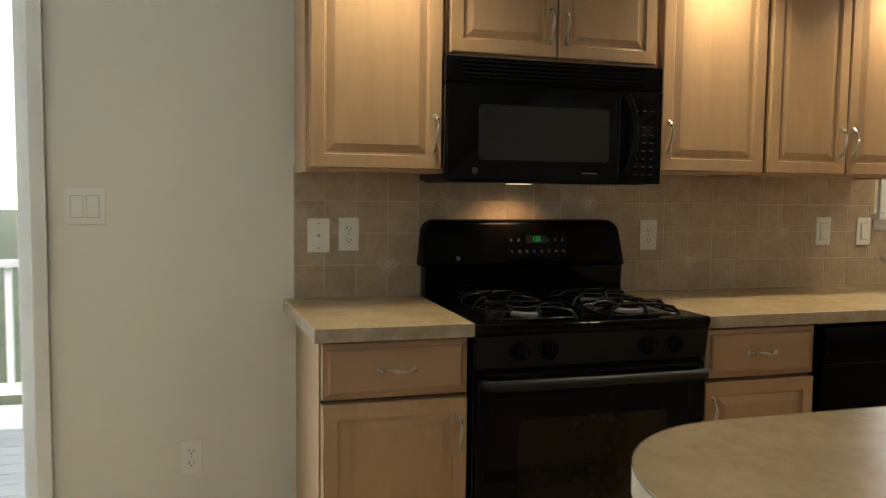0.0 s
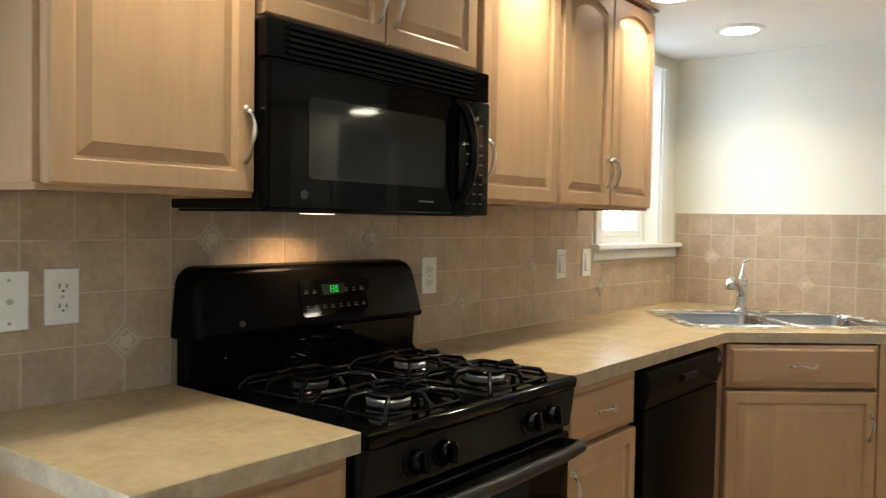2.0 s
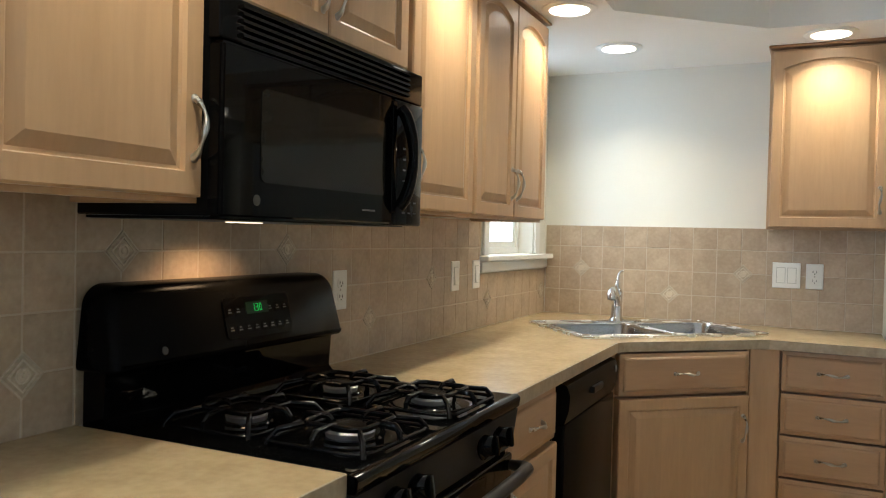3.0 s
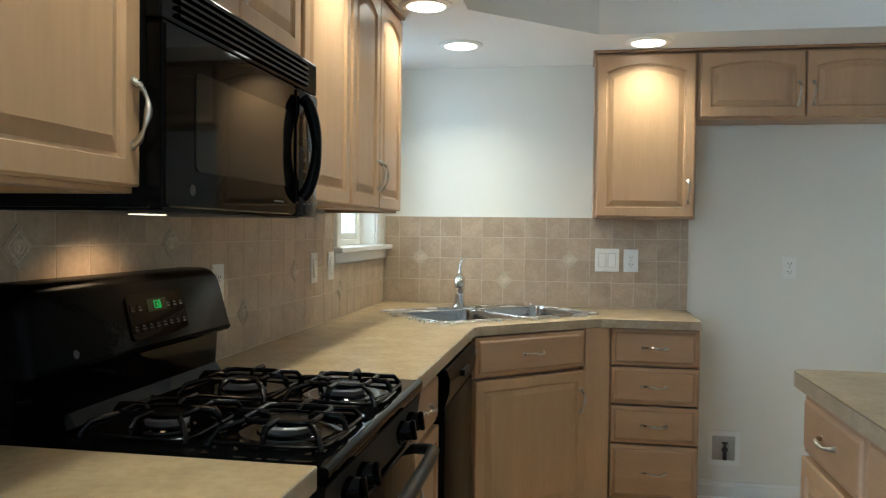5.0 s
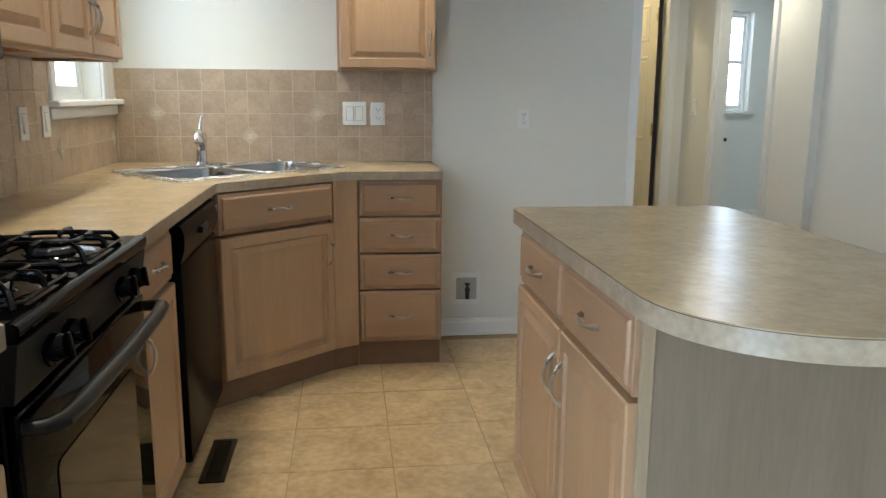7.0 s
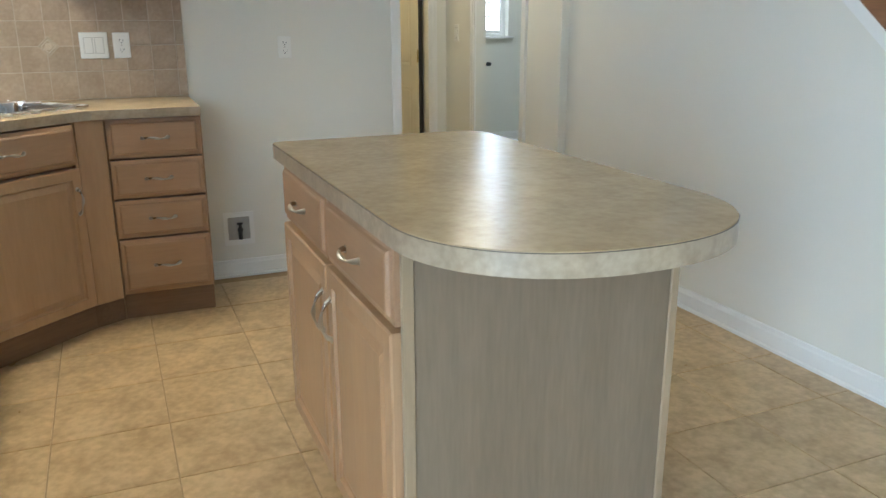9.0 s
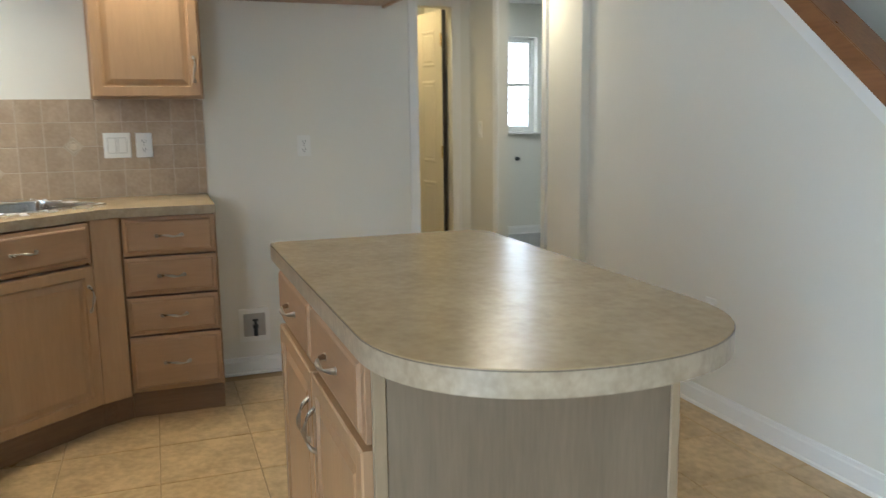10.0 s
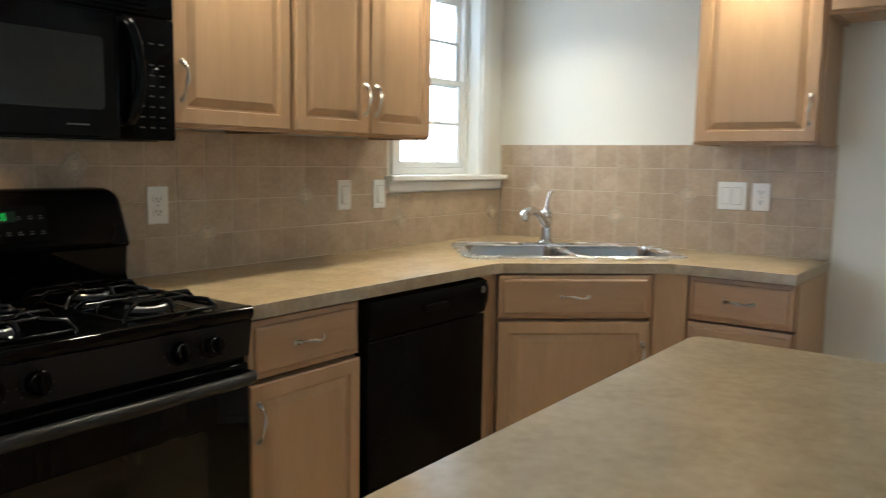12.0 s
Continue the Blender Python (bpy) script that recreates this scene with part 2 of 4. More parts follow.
def tube(bm, path, radii, seg=8):
    """A round bar swept along a path; radii: one number, or one for each point."""
    path = [Vector(p) for p in path]
    radii = radii if isinstance(radii, (list, tuple)) else [radii] * len(path)
    rings, up = [], None
    for i, p in enumerate(path):
        d = (path[min(i + 1, len(path) - 1)] - path[max(i - 1, 0)]).normalized()
        if up is None:
            up = d.orthogonal().normalized()
        up = (up - d * up.dot(d)).normalized()
        side = d.cross(up)
        rings.append([bm.verts.new(p + (up * math.cos(2 * math.pi * k / seg) + side * math.sin(2 * math.pi * k / seg)) * radii[i]) for k in range(seg)])
    for r, s in zip(rings, rings[1:]):
        for k in range(seg):
            bm.faces.new((r[k], r[(k + 1) % seg], s[(k + 1) % seg], s[k]))
    bm.faces.new(rings[0][::-1]), bm.faces.new(rings[-1])
    return bm


def lathe(bm, profile, seg=24, m=Matrix()):
    """A profile of (radius, height) turned round z, then moved by m."""
    rings = [[bm.verts.new(m @ Vector((max(r, 0.0004) * math.cos(2 * math.pi * k / seg), max(r, 0.0004) * math.sin(2 * math.pi * k / seg), h))) for k in range(seg)] for r, h in profile]
    for a, b in zip(rings, rings[1:]):
        for k in range(seg):
            bm.faces.new((a[k], a[(k + 1) % seg], b[(k + 1) % seg], b[k]))
    bm.faces.new(rings[0][::-1]), bm.faces.new(rings[-1])
    return bm


def plate_with_holes(bm, outer, holes, z0, z1):
    """A flat slab with an outline and holes, all as lists of (x, y)."""
    edges = []
    for loop in (outer, *holes):
        vs = [bm.verts.new((x, y, z1)) for x, y in loop]
        edges += [bm.edges.new((vs[i], vs[(i + 1) % len(vs)])) for i in range(len(vs))]
    got = bmesh.ops.triangle_fill(bm, use_beauty=True, use_dissolve=False, edges=edges)
    faces = [g for g in got["geom"] if isinstance(g, bmesh.types.BMFace)]
    bmesh.ops.recalc_face_normals(bm, faces=faces)
    ext = bmesh.ops.extrude_face_region(bm, geom=faces)
    bmesh.ops.translate(bm, vec=(0, 0, z0 - z1), verts=[g for g in ext["geom"] if isinstance(g, bmesh.types.BMVert)])
    bmesh.ops.recalc_face_normals(bm, faces=bm.faces)
    return bm


def rounded(x0, y0, x1, y1, r, seg=5):
    pts = []
    for cx, cy, a in ((x1 - r, y1 - r, 0), (x0 + r, y1 - r, 90), (x0 + r, y0 + r, 180), (x1 - r, y0 + r, 270)):
        pts += [(cx + r * math.cos(radians(a + 90 * k / seg)), cy + r * math.sin(radians(a + 90 * k / seg))) for k in range(seg + 1)]
    return pts


def link_mesh(name, bm, mat, smooth=False):
    me = bpy.data.meshes.new(name)
    bm.to_mesh(me)
    bm.free()
    me.materials.append(mat)
    if smooth:
        for p in me.polygons:
            p.use_smooth = True
        me.set_sharp_from_angle(angle=radians(35))
    return me


def part(name, bm, mat, parent, label="", smooth=False, at=None):
    ob = new(name, link_mesh(name, bm, mat, smooth))
    ob.parent = parent
    if at is not None:
        ob.matrix_local = at
    return tagged(ob, label)


def thing(name, m, label, category, group="", kind=""):
    ob = new(name)
    ob.matrix_world = m
    return tagged(ob, label, category, group, kind)


def single(name, bm, mat, label, category, kind="", smooth=False, m=None):
    ob = new(name, link_mesh(name, bm, mat, smooth))
    if m is not None:
        ob.matrix_world = m
    return tagged(ob, label, category, "", kind)


def wall(name, axis, face, back, span, top, holes, label, mat=None):
    """A wall with thickness; axis x: it runs along x, between y = face and y = back. Holes: (a0, a1, z0, z1), cut right through."""
    us = sorted({span[0], span[1], *[h[0] for h in holes], *[h[1] for h in holes]})
    zs = sorted({FL, top, *[h[2] for h in holes], *[h[3] for h in holes]})
    solid = lambda i, j: 0 <= i < len(us) - 1 and 0 <= j < len(zs) - 1 and not any(
        h[0] - 1e-6 <= us[i] and us[i + 1] <= h[1] + 1e-6 and h[2] - 1e-6 <= zs[j] and zs[j + 1] <= h[3] + 1e-6 for h in holes)
    P = (lambda u, w, z: (u, w, z)) if axis == "x" else (lambda u, w, z: (w, u, z))
    bm, cache = bmesh.new(), {}

    def v(u, w, z):
        key = (u, w, z)
        if key not in cache:
            cache[key] = bm.verts.new(P(u, w, z))
        return cache[key]

    for i in range(len(us) - 1):
        for j in range(len(zs) - 1):
            if not solid(i, j):
                continue
            a, b, c, d = us[i], us[i + 1], zs[j], zs[j + 1]
            for w in (face, back):
                bm.faces.new((v(a, w, c), v(b, w, c), v(b, w, d), v(a, w, d)))
            for di, dj, p, q in ((-1, 0, (a, c), (a, d)), (1, 0, (b, c), (b, d)), (0, -1, (a, c), (b, c)), (0, 1, (a, d), (b, d))):
                if not solid(i + di, j + dj):
                    bm.faces.new((v(p[0], face, p[1]), v(q[0], face, q[1]), v(q[0], back, q[1]), v(p[0], back, p[1])))
    bmesh.ops.recalc_face_normals(bm, faces=bm.faces)
    return single(name, bm, mat or WALL, label, "wall", "structure")


# ---- structure ----
YN, XE, YS, TOP, FL = 2.985, 3.762, -0.55, 2.44, -0.018
wall_north = wall("wall_north", "x", YN, 3.135, (-4.0, XE + 0.12), TOP, [(-2.25, -0.345, FL, 2.05), (2.97, 3.565, 1.218, 2.07)],
                  "off-white painted kitchen wall with window and patio door", None)
wall_east = wall("wall_east", "y", XE, XE + 0.12, (YS, YN), TOP, [(YS, 0.36, FL, 2.09)], "off-white painted wall behind the refrigerator space")
wall_hall_north = wall("wall_hall_north", "x", 0.50, 0.62, (XE + 0.12, 5.15), TOP, [], "off-white painted hallway wall")
wall_pantry = wall("wall_pantry", "y", 5.15, 5.25, (-0.50, 0.50), TOP, [(-0.36, 0.30, FL, 2.03)], "cream painted wall with pantry doorway")
wall_hall_south = wall("wall_hall_south", "x", -0.50, -0.57, (3.56, 7.75), TOP, [(4.00, 4.64, FL, 2.03)], "cream painted hallway wall with open doorway")
wall_pantry_back = wall("wall_pantry_back", "y", 6.15, 6.25, (-0.50, 0.62), TOP, [], "cream painted pantry back wall")
wall_pantry_side = wall("wall_pantry_side", "x", 0.52, 0.62, (5.25, 6.15), TOP, [], "cream painted pantry side wall")
wall_utility_east = wall("wall_utility_east", "y", 7.60, 7.75, (-3.2, -0.5705), TOP, [(-2.27, -1.50, 1.10, 2.10)], "pale green-white utility room wall with window")
wall_utility_south = wall("wall_utility_south", "x", -3.2, -3.32, (3.1, 7.75), TOP, [], "pale utility room wall")
wall_utility_west = wall("wall_utility_west", "y", 3.44, 3.56, (-3.2, -0.5705), TOP, [], "pale utility room wall")
wall_stair_back = wall("wall_stair_back", "x", -1.62, -1.74, (-0.2, 3.44), 3.6, [], "off-white stairwell wall")
# Unseen wall; its window opening is added to let fill light in.
wall_west = wall("wall_west", "y", -4.0, -4.12, (-3.6, 3.135), TOP, [(-1.15, 1.35, 0.85, 2.10)], "off-white unseen living area wall with an added window")
wall_south = wall("wall_south", "x", -3.6, -3.72, (-4.0, 3.44), TOP, [], "off-white living area wall")

# wall under the stair: its top follows the rise of the flight
SL = 0.836
stair_x = lambda z: 1.44 + (z - 1.070) / SL
bm = prism(bmesh.new(), [(stair_x(FL), FL), (3.56, FL), (3.56, 2.44), (stair_x(2.44), 2.44)], YS, YS - 0.11, "y")
wall_stair = single("wall_stair", bm, WALL, "off-white painted wall under the staircase", "wall", "structure")
d = Vector((1, 0, SL)).normalized()
nrm = Vector((-d.z, 0, d.x))
stair_trim = thing("stair_trim", pose(0, 0, 0), "stair skirt of stained oak above white moulding", "stair trim", kind="structure")
a0, a1 = Vector((stair_x(0.10), 0, 0.10)), Vector((stair_x(2.44), 0, 2.44))
strip = lambda o0, o1: [(p.x, p.z) for p in (a0 + nrm * o0, a1 + nrm * o0, a1 + nrm * o1, a0 + nrm * o1)]
part("moulding", prism(bmesh.new(), strip(-0.045, 0.0), YS + 0.012, YS, "y"), TRIM, stair_trim, "white painted moulding")
part("moulding_bead", prism(bmesh.new(), strip(-0.016, 0.004), YS + 0.02, YS + 0.012, "y"), TRIM, stair_trim)
bm = prism(bmesh.new(), strip(0.004, 0.074), YS + 0.026, YS - 0.13, "y")
bmesh.ops.bevel(bm, geom=list(bm.edges), offset=0.004, segments=2, affect="EDGES")
part("skirt_board", bm, OAK, stair_trim, "brown stained oak board")

bm = blocks(((-4.0, -3.6, TOP), (6.25, 3.135, TOP + 0.1)))
single("ceiling", bm, CEIL, "white textured ceiling", "ceiling", "structure")
single("ceiling_hall", blocks(((XE + 0.12, -0.50, 2.14), (5.15, 0.50, 2.18))), CEIL, "white lowered hallway ceiling", "ceiling", "structure")
single("ceiling_utility", blocks(((3.1, -3.2, TOP + 0.001), (7.75, -0.5705, TOP + 0.1))), CEIL, "white utility room ceiling", "ceiling", "structure")
bm = prism(bmesh.new(), [(0.44, YN), (0.44, 2.40), (2.70, 2.40), (3.15, 1.90), (3.15, YS), (XE, YS), (XE, YN)], SOFFIT, TOP)
single("ceiling_soffit", bm, CEIL, "white lowered soffit above the cabinets", "soffit", "structure")

floor = single("floor", blocks(((-4.0, -3.6, -0.14), (6.25, 3.135, FL - 0.003))), FLOORGROUT, "beige ceramic tile floor with brown grout", "floor", "structure")
single("floor_utility", blocks(((3.56, -3.2, -0.13), (7.75, -0.56, FL + 0.002))), UTILFLOOR, "grey sheet vinyl floor of the utility room", "floor", "structure")


def baseboard(name, axis, face, out, a, b, label="white painted baseboard"):
    """A skirting with a stepped top; out: the way it stands off the wall."""
    bm = bmesh.new()
    prof = [(0, FL), (0.013 * out, FL), (0.013 * out, 0.050), (0.009 * out, 0.056), (0.007 * out, 0.070), (0, 0.072)]
    if axis == "x":
        prism(bm, [(face + o, z) for o, z in prof], a, b, "x")
    else:
        prism(bm, [(face + o, z) for o, z in prof], a, b, "y")
    shoe = [(0.013 * out, FL), (0.024 * out, FL), (0.022 * out, FL + 0.010), (0.013 * out, FL + 0.014)]
    prism(bm, [(face + o, z) for o, z in shoe], a, b, "x" if axis == "x" else "y")
    return single(name, bm, TRIM, label, "baseboard", "structure")


baseboard("baseboard_east", "y", XE, -1, 0.36, 1.44)
baseboard("baseboard_stair", "x", YS, 1, stair_x(0.1), 3.56)
baseboard("baseboard_north", "x", YN, -1, -0.317, 0.455)
baseboard("baseboard_hall", "x", -0.50, 1, 3.56, 3.94)
baseboard("baseboard_hall_far", "x", -0.50, 1, 4.70, 5.15)
baseboard("baseboard_utility", "y", 7.60, -1, -3.2, -0.62)


def casing(name, axis, face, out, a, b, top, w=0.062, label="white painted door casing", side=(True, True)):
    """Two legs and a head round a doorway, stepped in profile."""
    root = thing(name, pose(0, 0, 0), label, "door casing", kind="structure")
    for k, on in enumerate(side):
        if not on:
            continue
        u0, u1 = ((a - w, a), (b, b + w))[k]
        inner = (u1, u0)[k]
        sgn = (-1, 1)[k]
        bm = bmesh.new()
        for d0, d1, th in ((0.0, 0.018, 0.011), (0.018, 0.046, 0.016), (0.046, w, 0.019)):
            p, q = sorted((inner + sgn * d0, inner + sgn * d1))
            lo, hi = sorted((face, face + out * th))
            box(bm, (p, lo, FL), (q, hi, top)) if axis == "x" else box(bm, (lo, p, FL), (hi, q, top))
        part("casing_leg", bm, TRIM, root)
    bm = bmesh.new()
    for d0, d1, th in ((0.0, 0.018, 0.011), (0.018, 0.046, 0.016), (0.046, w, 0.019)):
        lo, hi = sorted((face, face + out * th))
        u0, u1 = a - (w if side[0] else 0), b + (w if side[1] else 0)
        box(bm, (u0, lo, top + d0), (u1, hi, top + d1)) if axis == "x" else box(bm, (lo, u0, top + d0), (hi, u1, top + d1))
    part("casing_head", bm, TRIM, root)
    return root


casing("door_casing_patio", "x", YN, -1, -2.25, -0.352, 2.05, 0.034, "white painted casing of the patio door")
casing("door_casing_utility", "x", -0.50, 1, 4.00, 4.64, 2.03)
casing("door_casing_pantry", "y", 5.15, -1, -0.36, 0.30, 2.03, label="cream painted casing of the pantry doorway")
single("trim_opening", blocks(((XE - 0.008, 0.352, FL), (XE + 0.128, 0.36, 2.09)), ((XE - 0.008, 0.36, FL), (XE - 0.0005, 0.402, 2.13)), bevel=0.001), TRIM,
       "white corner trim of the hallway opening", "trim", "structure")


# ---- windows and doors ----
def sash_window(name, m, w, h, label, rows, cols, depth=0.05):
    """A double-hung window: local x across, z up, y outwards; origin at the lower left corner of the opening."""
    root = thing(name, m, label, "window", kind="structure")
    f = 0.030
    bm = blocks(((0, 0, 0), (f, depth, h)), ((w - f, 0, 0), (w, depth, h)), ((f, 0, 0), (w - f, depth, f)), ((f, 0, h - f), (w - f, depth, h)), bevel=0.003)
    part("window_frame", bm, TRIM, root)
    mid = h * 0.5
    for z0, z1, y in ((f, mid + 0.018, 0.008), (mid - 0.018, h - f, 0.026)):
        s = 0.028
        sash = part("sash", blocks(((f, y, z0), (f + s, y + 0.018, z1)), ((w - f - s, y, z0), (w - f, y + 0.018, z1)), ((f + s, y, z0), (w - f - s, y + 0.018, z0 + s)),
                                   ((f + s, y, z1 - s), (w - f - s, y + 0.018, z1)), bevel=0.002), TRIM, root)
        gw, gh = w - 2 * (f + s), z1 - z0 - 2 * s
        pane = part("pane", blocks(((f + s, y + 0.008, z0 + s), (w - f - s, y + 0.011, z1 - s))), GLASS, sash)
        pane.visible_shadow = False
        bm = bmesh.new()
        for r in range(1, rows):
            box(bm, (f + s, y + 0.002, z0 + s + gh * r / rows - 0.007), (w - f - s, y + 0.0075, z0 + s + gh * r / rows + 0.007))
        for c in range(1, cols):
            box(bm, (f + s + gw * c / cols - 0.007, y + 0.0005, z0 + s), (f + s + gw * c / cols + 0.007, y + 0.0018, z1 - s))
        if rows * cols > 1:
            part("muntins", bm, TRIM, sash)
    return root


sash_window("window_1", pose(2.97, 3.06, 1.218), 0.595, 0.852, "white double-hung kitchen window over the sink", 2, 3)
sash_window("window_2", pose(7.68, -1.50, 1.10, 0, 0, -90), 0.77, 1.00, "white double-hung utility room window", 3, 2)
sill = thing("window_sill_1", pose(0, 0, 0), "white painted wooden window stool with apron", "window sill", kind="structure")
part("stool", blocks(((2.866, YN - 0.050, 1.193), (XE - 0.004, YN + 0.075, 1.217)), bevel=0.006, seg=3), TRIM, sill)
part("apron", blocks(((2.876, YN - 0.018, 1.147), (XE - 0.004, YN - 0.0005, 1.192)), bevel=0.004), TRIM, sill)
part("casing_leg", blocks(((3.573, YN - 0.014, 1.218), (3.635, YN - 0.0005, 2.07)), bevel=0.003), TRIM, sill)
part("casing_leg", blocks(((2.905, YN - 0.014, 1.218), (2.962, YN - 0.0005, 2.07)), bevel=0.003), TRIM, sill)
# Added window, out of view, round the west fill lamp.
sash_window("window_added", pose(-4.05, -1.15, 0.85, 0, 0, 90), 2.50, 1.25, "wide white window added to the unseen living area wall", 1, 1)
sill2 = single("window_sill_2", blocks(((7.555, -2.32, 1.075), (7.66, -1.45, 1.099)), bevel=0.005), TRIM, "white utility window sill", "window sill", "structure")

patio = thing("door_patio", pose(-2.25, 3.03, FL), "white sliding glass patio door", "patio door", kind="structure")
part("door_frame", blocks(((0, 0, 0), (0.03, 0.10, 2.05)), ((1.885, 0, 0), (1.904, 0.10, 2.05)), ((0.03, 0, 2.01), (1.885, 0.10, 2.05)), ((0.03, 0, 0), (1.885, 0.10, 0.035)), bevel=0.003), TRIM, patio)
for x0, y in ((0.03, 0.015), (0.964, 0.055)):
    leaf = part("door_leaf", blocks(((x0, y, 0.036), (x0 + 0.065, y + 0.03, 2.009)), ((x0 + 0.875, y, 0.036), (x0 + 0.92, y + 0.03, 2.009)), ((x0 + 0.065, y, 0.036), (x0 + 0.875, y + 0.03, 0.12)),
                                    ((x0 + 0.065, y, 1.93), (x0 + 0.875, y + 0.03, 2.009)), bevel=0.003), TRIM, patio)
    pane = part("pane", blocks(((x0 + 0.065, y + 0.012, 0.12), (x0 + 0.875, y + 0.018, 1.93))), GLASS, leaf)
    pane.visible_shadow = False


def panel_loops(w, h, profile, arch=0.0, seg=12):
    """A slab with a moulded front: loops of (inset, depth) from the edge to the raised field. Front faces -y at y = -thickness."""
    bm, loops = bmesh.new(), []
    for k, (ins, y) in enumerate(profile):
        x0, x1, z0, z1 = ins, w - ins, ins, h - ins
        lift = arch if k >= ARCH_FROM else 0.0
        pts = [(x0, z0), (x1, z0)]
        for i in range(seg + 1):
            u = i / seg
            x = x1 + (x0 - x1) * u
            pts.append((x, z1 - lift * (1 - math.sin(math.pi * u) ** 0.8)))
        loops.append([bm.verts.new((x, y, z)) for x, z in pts])
    for a, b in zip(loops, loops[1:]):
        for i in range(len(a)):
            bm.faces.new((a[i], a[(i + 1) % len(a)], b[(i + 1) % len(b)], b[i]))
    bm.faces.new(loops[-1])
    bm.faces.new(loops[0][::-1])
    bmesh.ops.recalc_face_normals(bm, faces=bm.faces)
    return bm


ARCH_FROM = 3
DOOR_PROFILE = [(0, 0), (0, -0.016), (0.004, -0.020), (0.041, -0.020), (0.044, -0.0120), (0.050, -0.0095), (0.074, -0.0180), (0.079, -0.0180)]
DRAWER_PROFILE = [(0, 0), (0, -0.009), (0.002, -0.011), (0.015, -0.0130), (0.019, -0.0185), (0.024, -0.0205)]


def pull(bm, length=0.10):
    """A bow pull lying along x, standing out to -y, with flared feet and a thickened waist."""
    n = 18
    path, rad = [], []
    for i in range(n + 1):
        u = i / n
        path.append(((u - 0.5) * length, -0.026 * math.sin(math.pi * u) ** 0.55, 0.0035 * math.sin(2 * math.pi * u)))
        rad.append(0.0048 + 0.0022 * math.cos(4 * math.pi * u) * (0.6 + 0.4 * abs(2 * u - 1)))
    tube(bm, path, rad, 10)
    for s in (-1, 1):
        lathe(bm, [(0.0085, 0.0), (0.0085, 0.002), (0.006, 0.004), (0.0045, 0.006)], 12, Matrix.Translation((s * length * 0.5, 0, 0)) @ pose(0, 0, 0, 90))
    return bm


def add_pull(parent, x, y, z, upright):
    return part("handle", pull(bmesh.new()), NICKEL, parent, "satin nickel bow handle", True, pose(x, y, z, 0, 90 if upright else 0, 0))


def door(root, x, z, w, h, hx, hz, arch=0.0, back=0.0105):
    """A raised-panel cabinet door with its handle at hx, hz within the door."""
    ob = part("door", panel_loops(w, h, [(0, back), *DOOR_PROFILE[1:]], arch), MAPLE, root, at=pose(x, 0, z))
    if hx is not None:
        add_pull(ob, hx, -0.020, hz, True)
    return ob


def drawer(root, x, z, w, h):
    ob = part("drawer_front", panel_loops(w, h, [(0, 0.0295), *DRAWER_PROFILE[1:]]), MAPLE_H, root, at=pose(x, 0, z))
    add_pull(ob, w / 2, -0.020, h / 2, False)
    return ob


def base_cabinet(m, w, label, fronts, depth=0.585, left_mat=None, group="base cabinets"):
    """Body from the kick to the counter, with the face at local y = 0. fronts: (kind, x, z, w, h, handle x, handle z)."""
    root = thing("base_cabinet", m, label, "base cabinet", group)
    part("body", blocks(((0, 0.030, 0.105), (w, depth, 0.874)), ((0, 0.011, 0.105), (0.005, 0.031, 0.874)), ((w - 0.005, 0.011, 0.105), (w, 0.031, 0.874)), bevel=0.001), MAPLE, root)
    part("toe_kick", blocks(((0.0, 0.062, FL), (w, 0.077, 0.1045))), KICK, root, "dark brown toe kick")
    for kind, x, z, fw, fh, hx, hz in fronts:
        drawer(root, x, z, fw, fh) if kind == "drawer" else door(root, x, z, fw, fh, hx, hz, back=0.0295)
    return root


def wall_cabinet(m, w, h, label, doors, depth=0.295, arch=0.035, group="wall cabinets"):
    """Origin at the lower left corner of the face. doors: (x, w, handle x)."""
    root = thing("wall_cabinet", m, label, "wall cabinet", group)
    t = 0.016
    part("body", blocks(((0, 0.011, 0.012), (w, depth, h)), bevel=0.001), MAPLE, root)
    part("bottom_rail", blocks(((0, 0.0005, 0), (w, 0.02, 0.0118)), bevel=0.001), MAPLE, root)
    for x in (0, w - t):
        part("side_rail", blocks(((x, 0.0205, 0), (x + t, depth, 0.0118)), bevel=0.001), MAPLE, root)
    part("top_moulding", blocks(((-0.008, -0.026, h + 0.0005), (w + 0.008, depth, h + 0.012)), bevel=0.003), MAPLE_IN, root, "dark top moulding")
    for x, dw, hx in doors:
        door(root, x, 0.010, dw, h - 0.022, hx, 0.115 if h > 0.5 else 0.10, arch)
    return root


UB = 1.358
FY, FX = 2.400, 3.262
# wall cabinets of the north wall
wall_cabinet(pose(0.452, 2.680, 1.345), 0.430, 0.778, "maple wall cabinet with one arched raised-panel door beside the microwave", [(0.012, 0.408, 0.386)], depth=0.302)
wall_cabinet(pose(0.888, 2.688, 1.712), 0.745, 0.411, "short maple wall cabinet with two doors above the microwave", [(0.010, 0.360, 0.335), (0.375, 0.360, 0.025)])
wall_cabinet(pose(1.638, 2.688, UB), 0.437, 0.765, "maple wall cabinet with one arched door beside the microwave", [(0.012, 0.415, 0.028)])
wall_cabinet(pose(2.078, 2.688, UB), 0.702, 0.765, "maple wall cabinet with two arched doors beside the window", [(0.010, 0.338, 0.313), (0.353, 0.338, 0.025)])
# wall cabinets of the east wall
wall_cabinet(pose(3.465, 1.906, UB, 0, 0, -90), 0.460, 0.765, "maple wall cabinet with one arched door near the sink", [(0.012, 0.438, 0.412)])
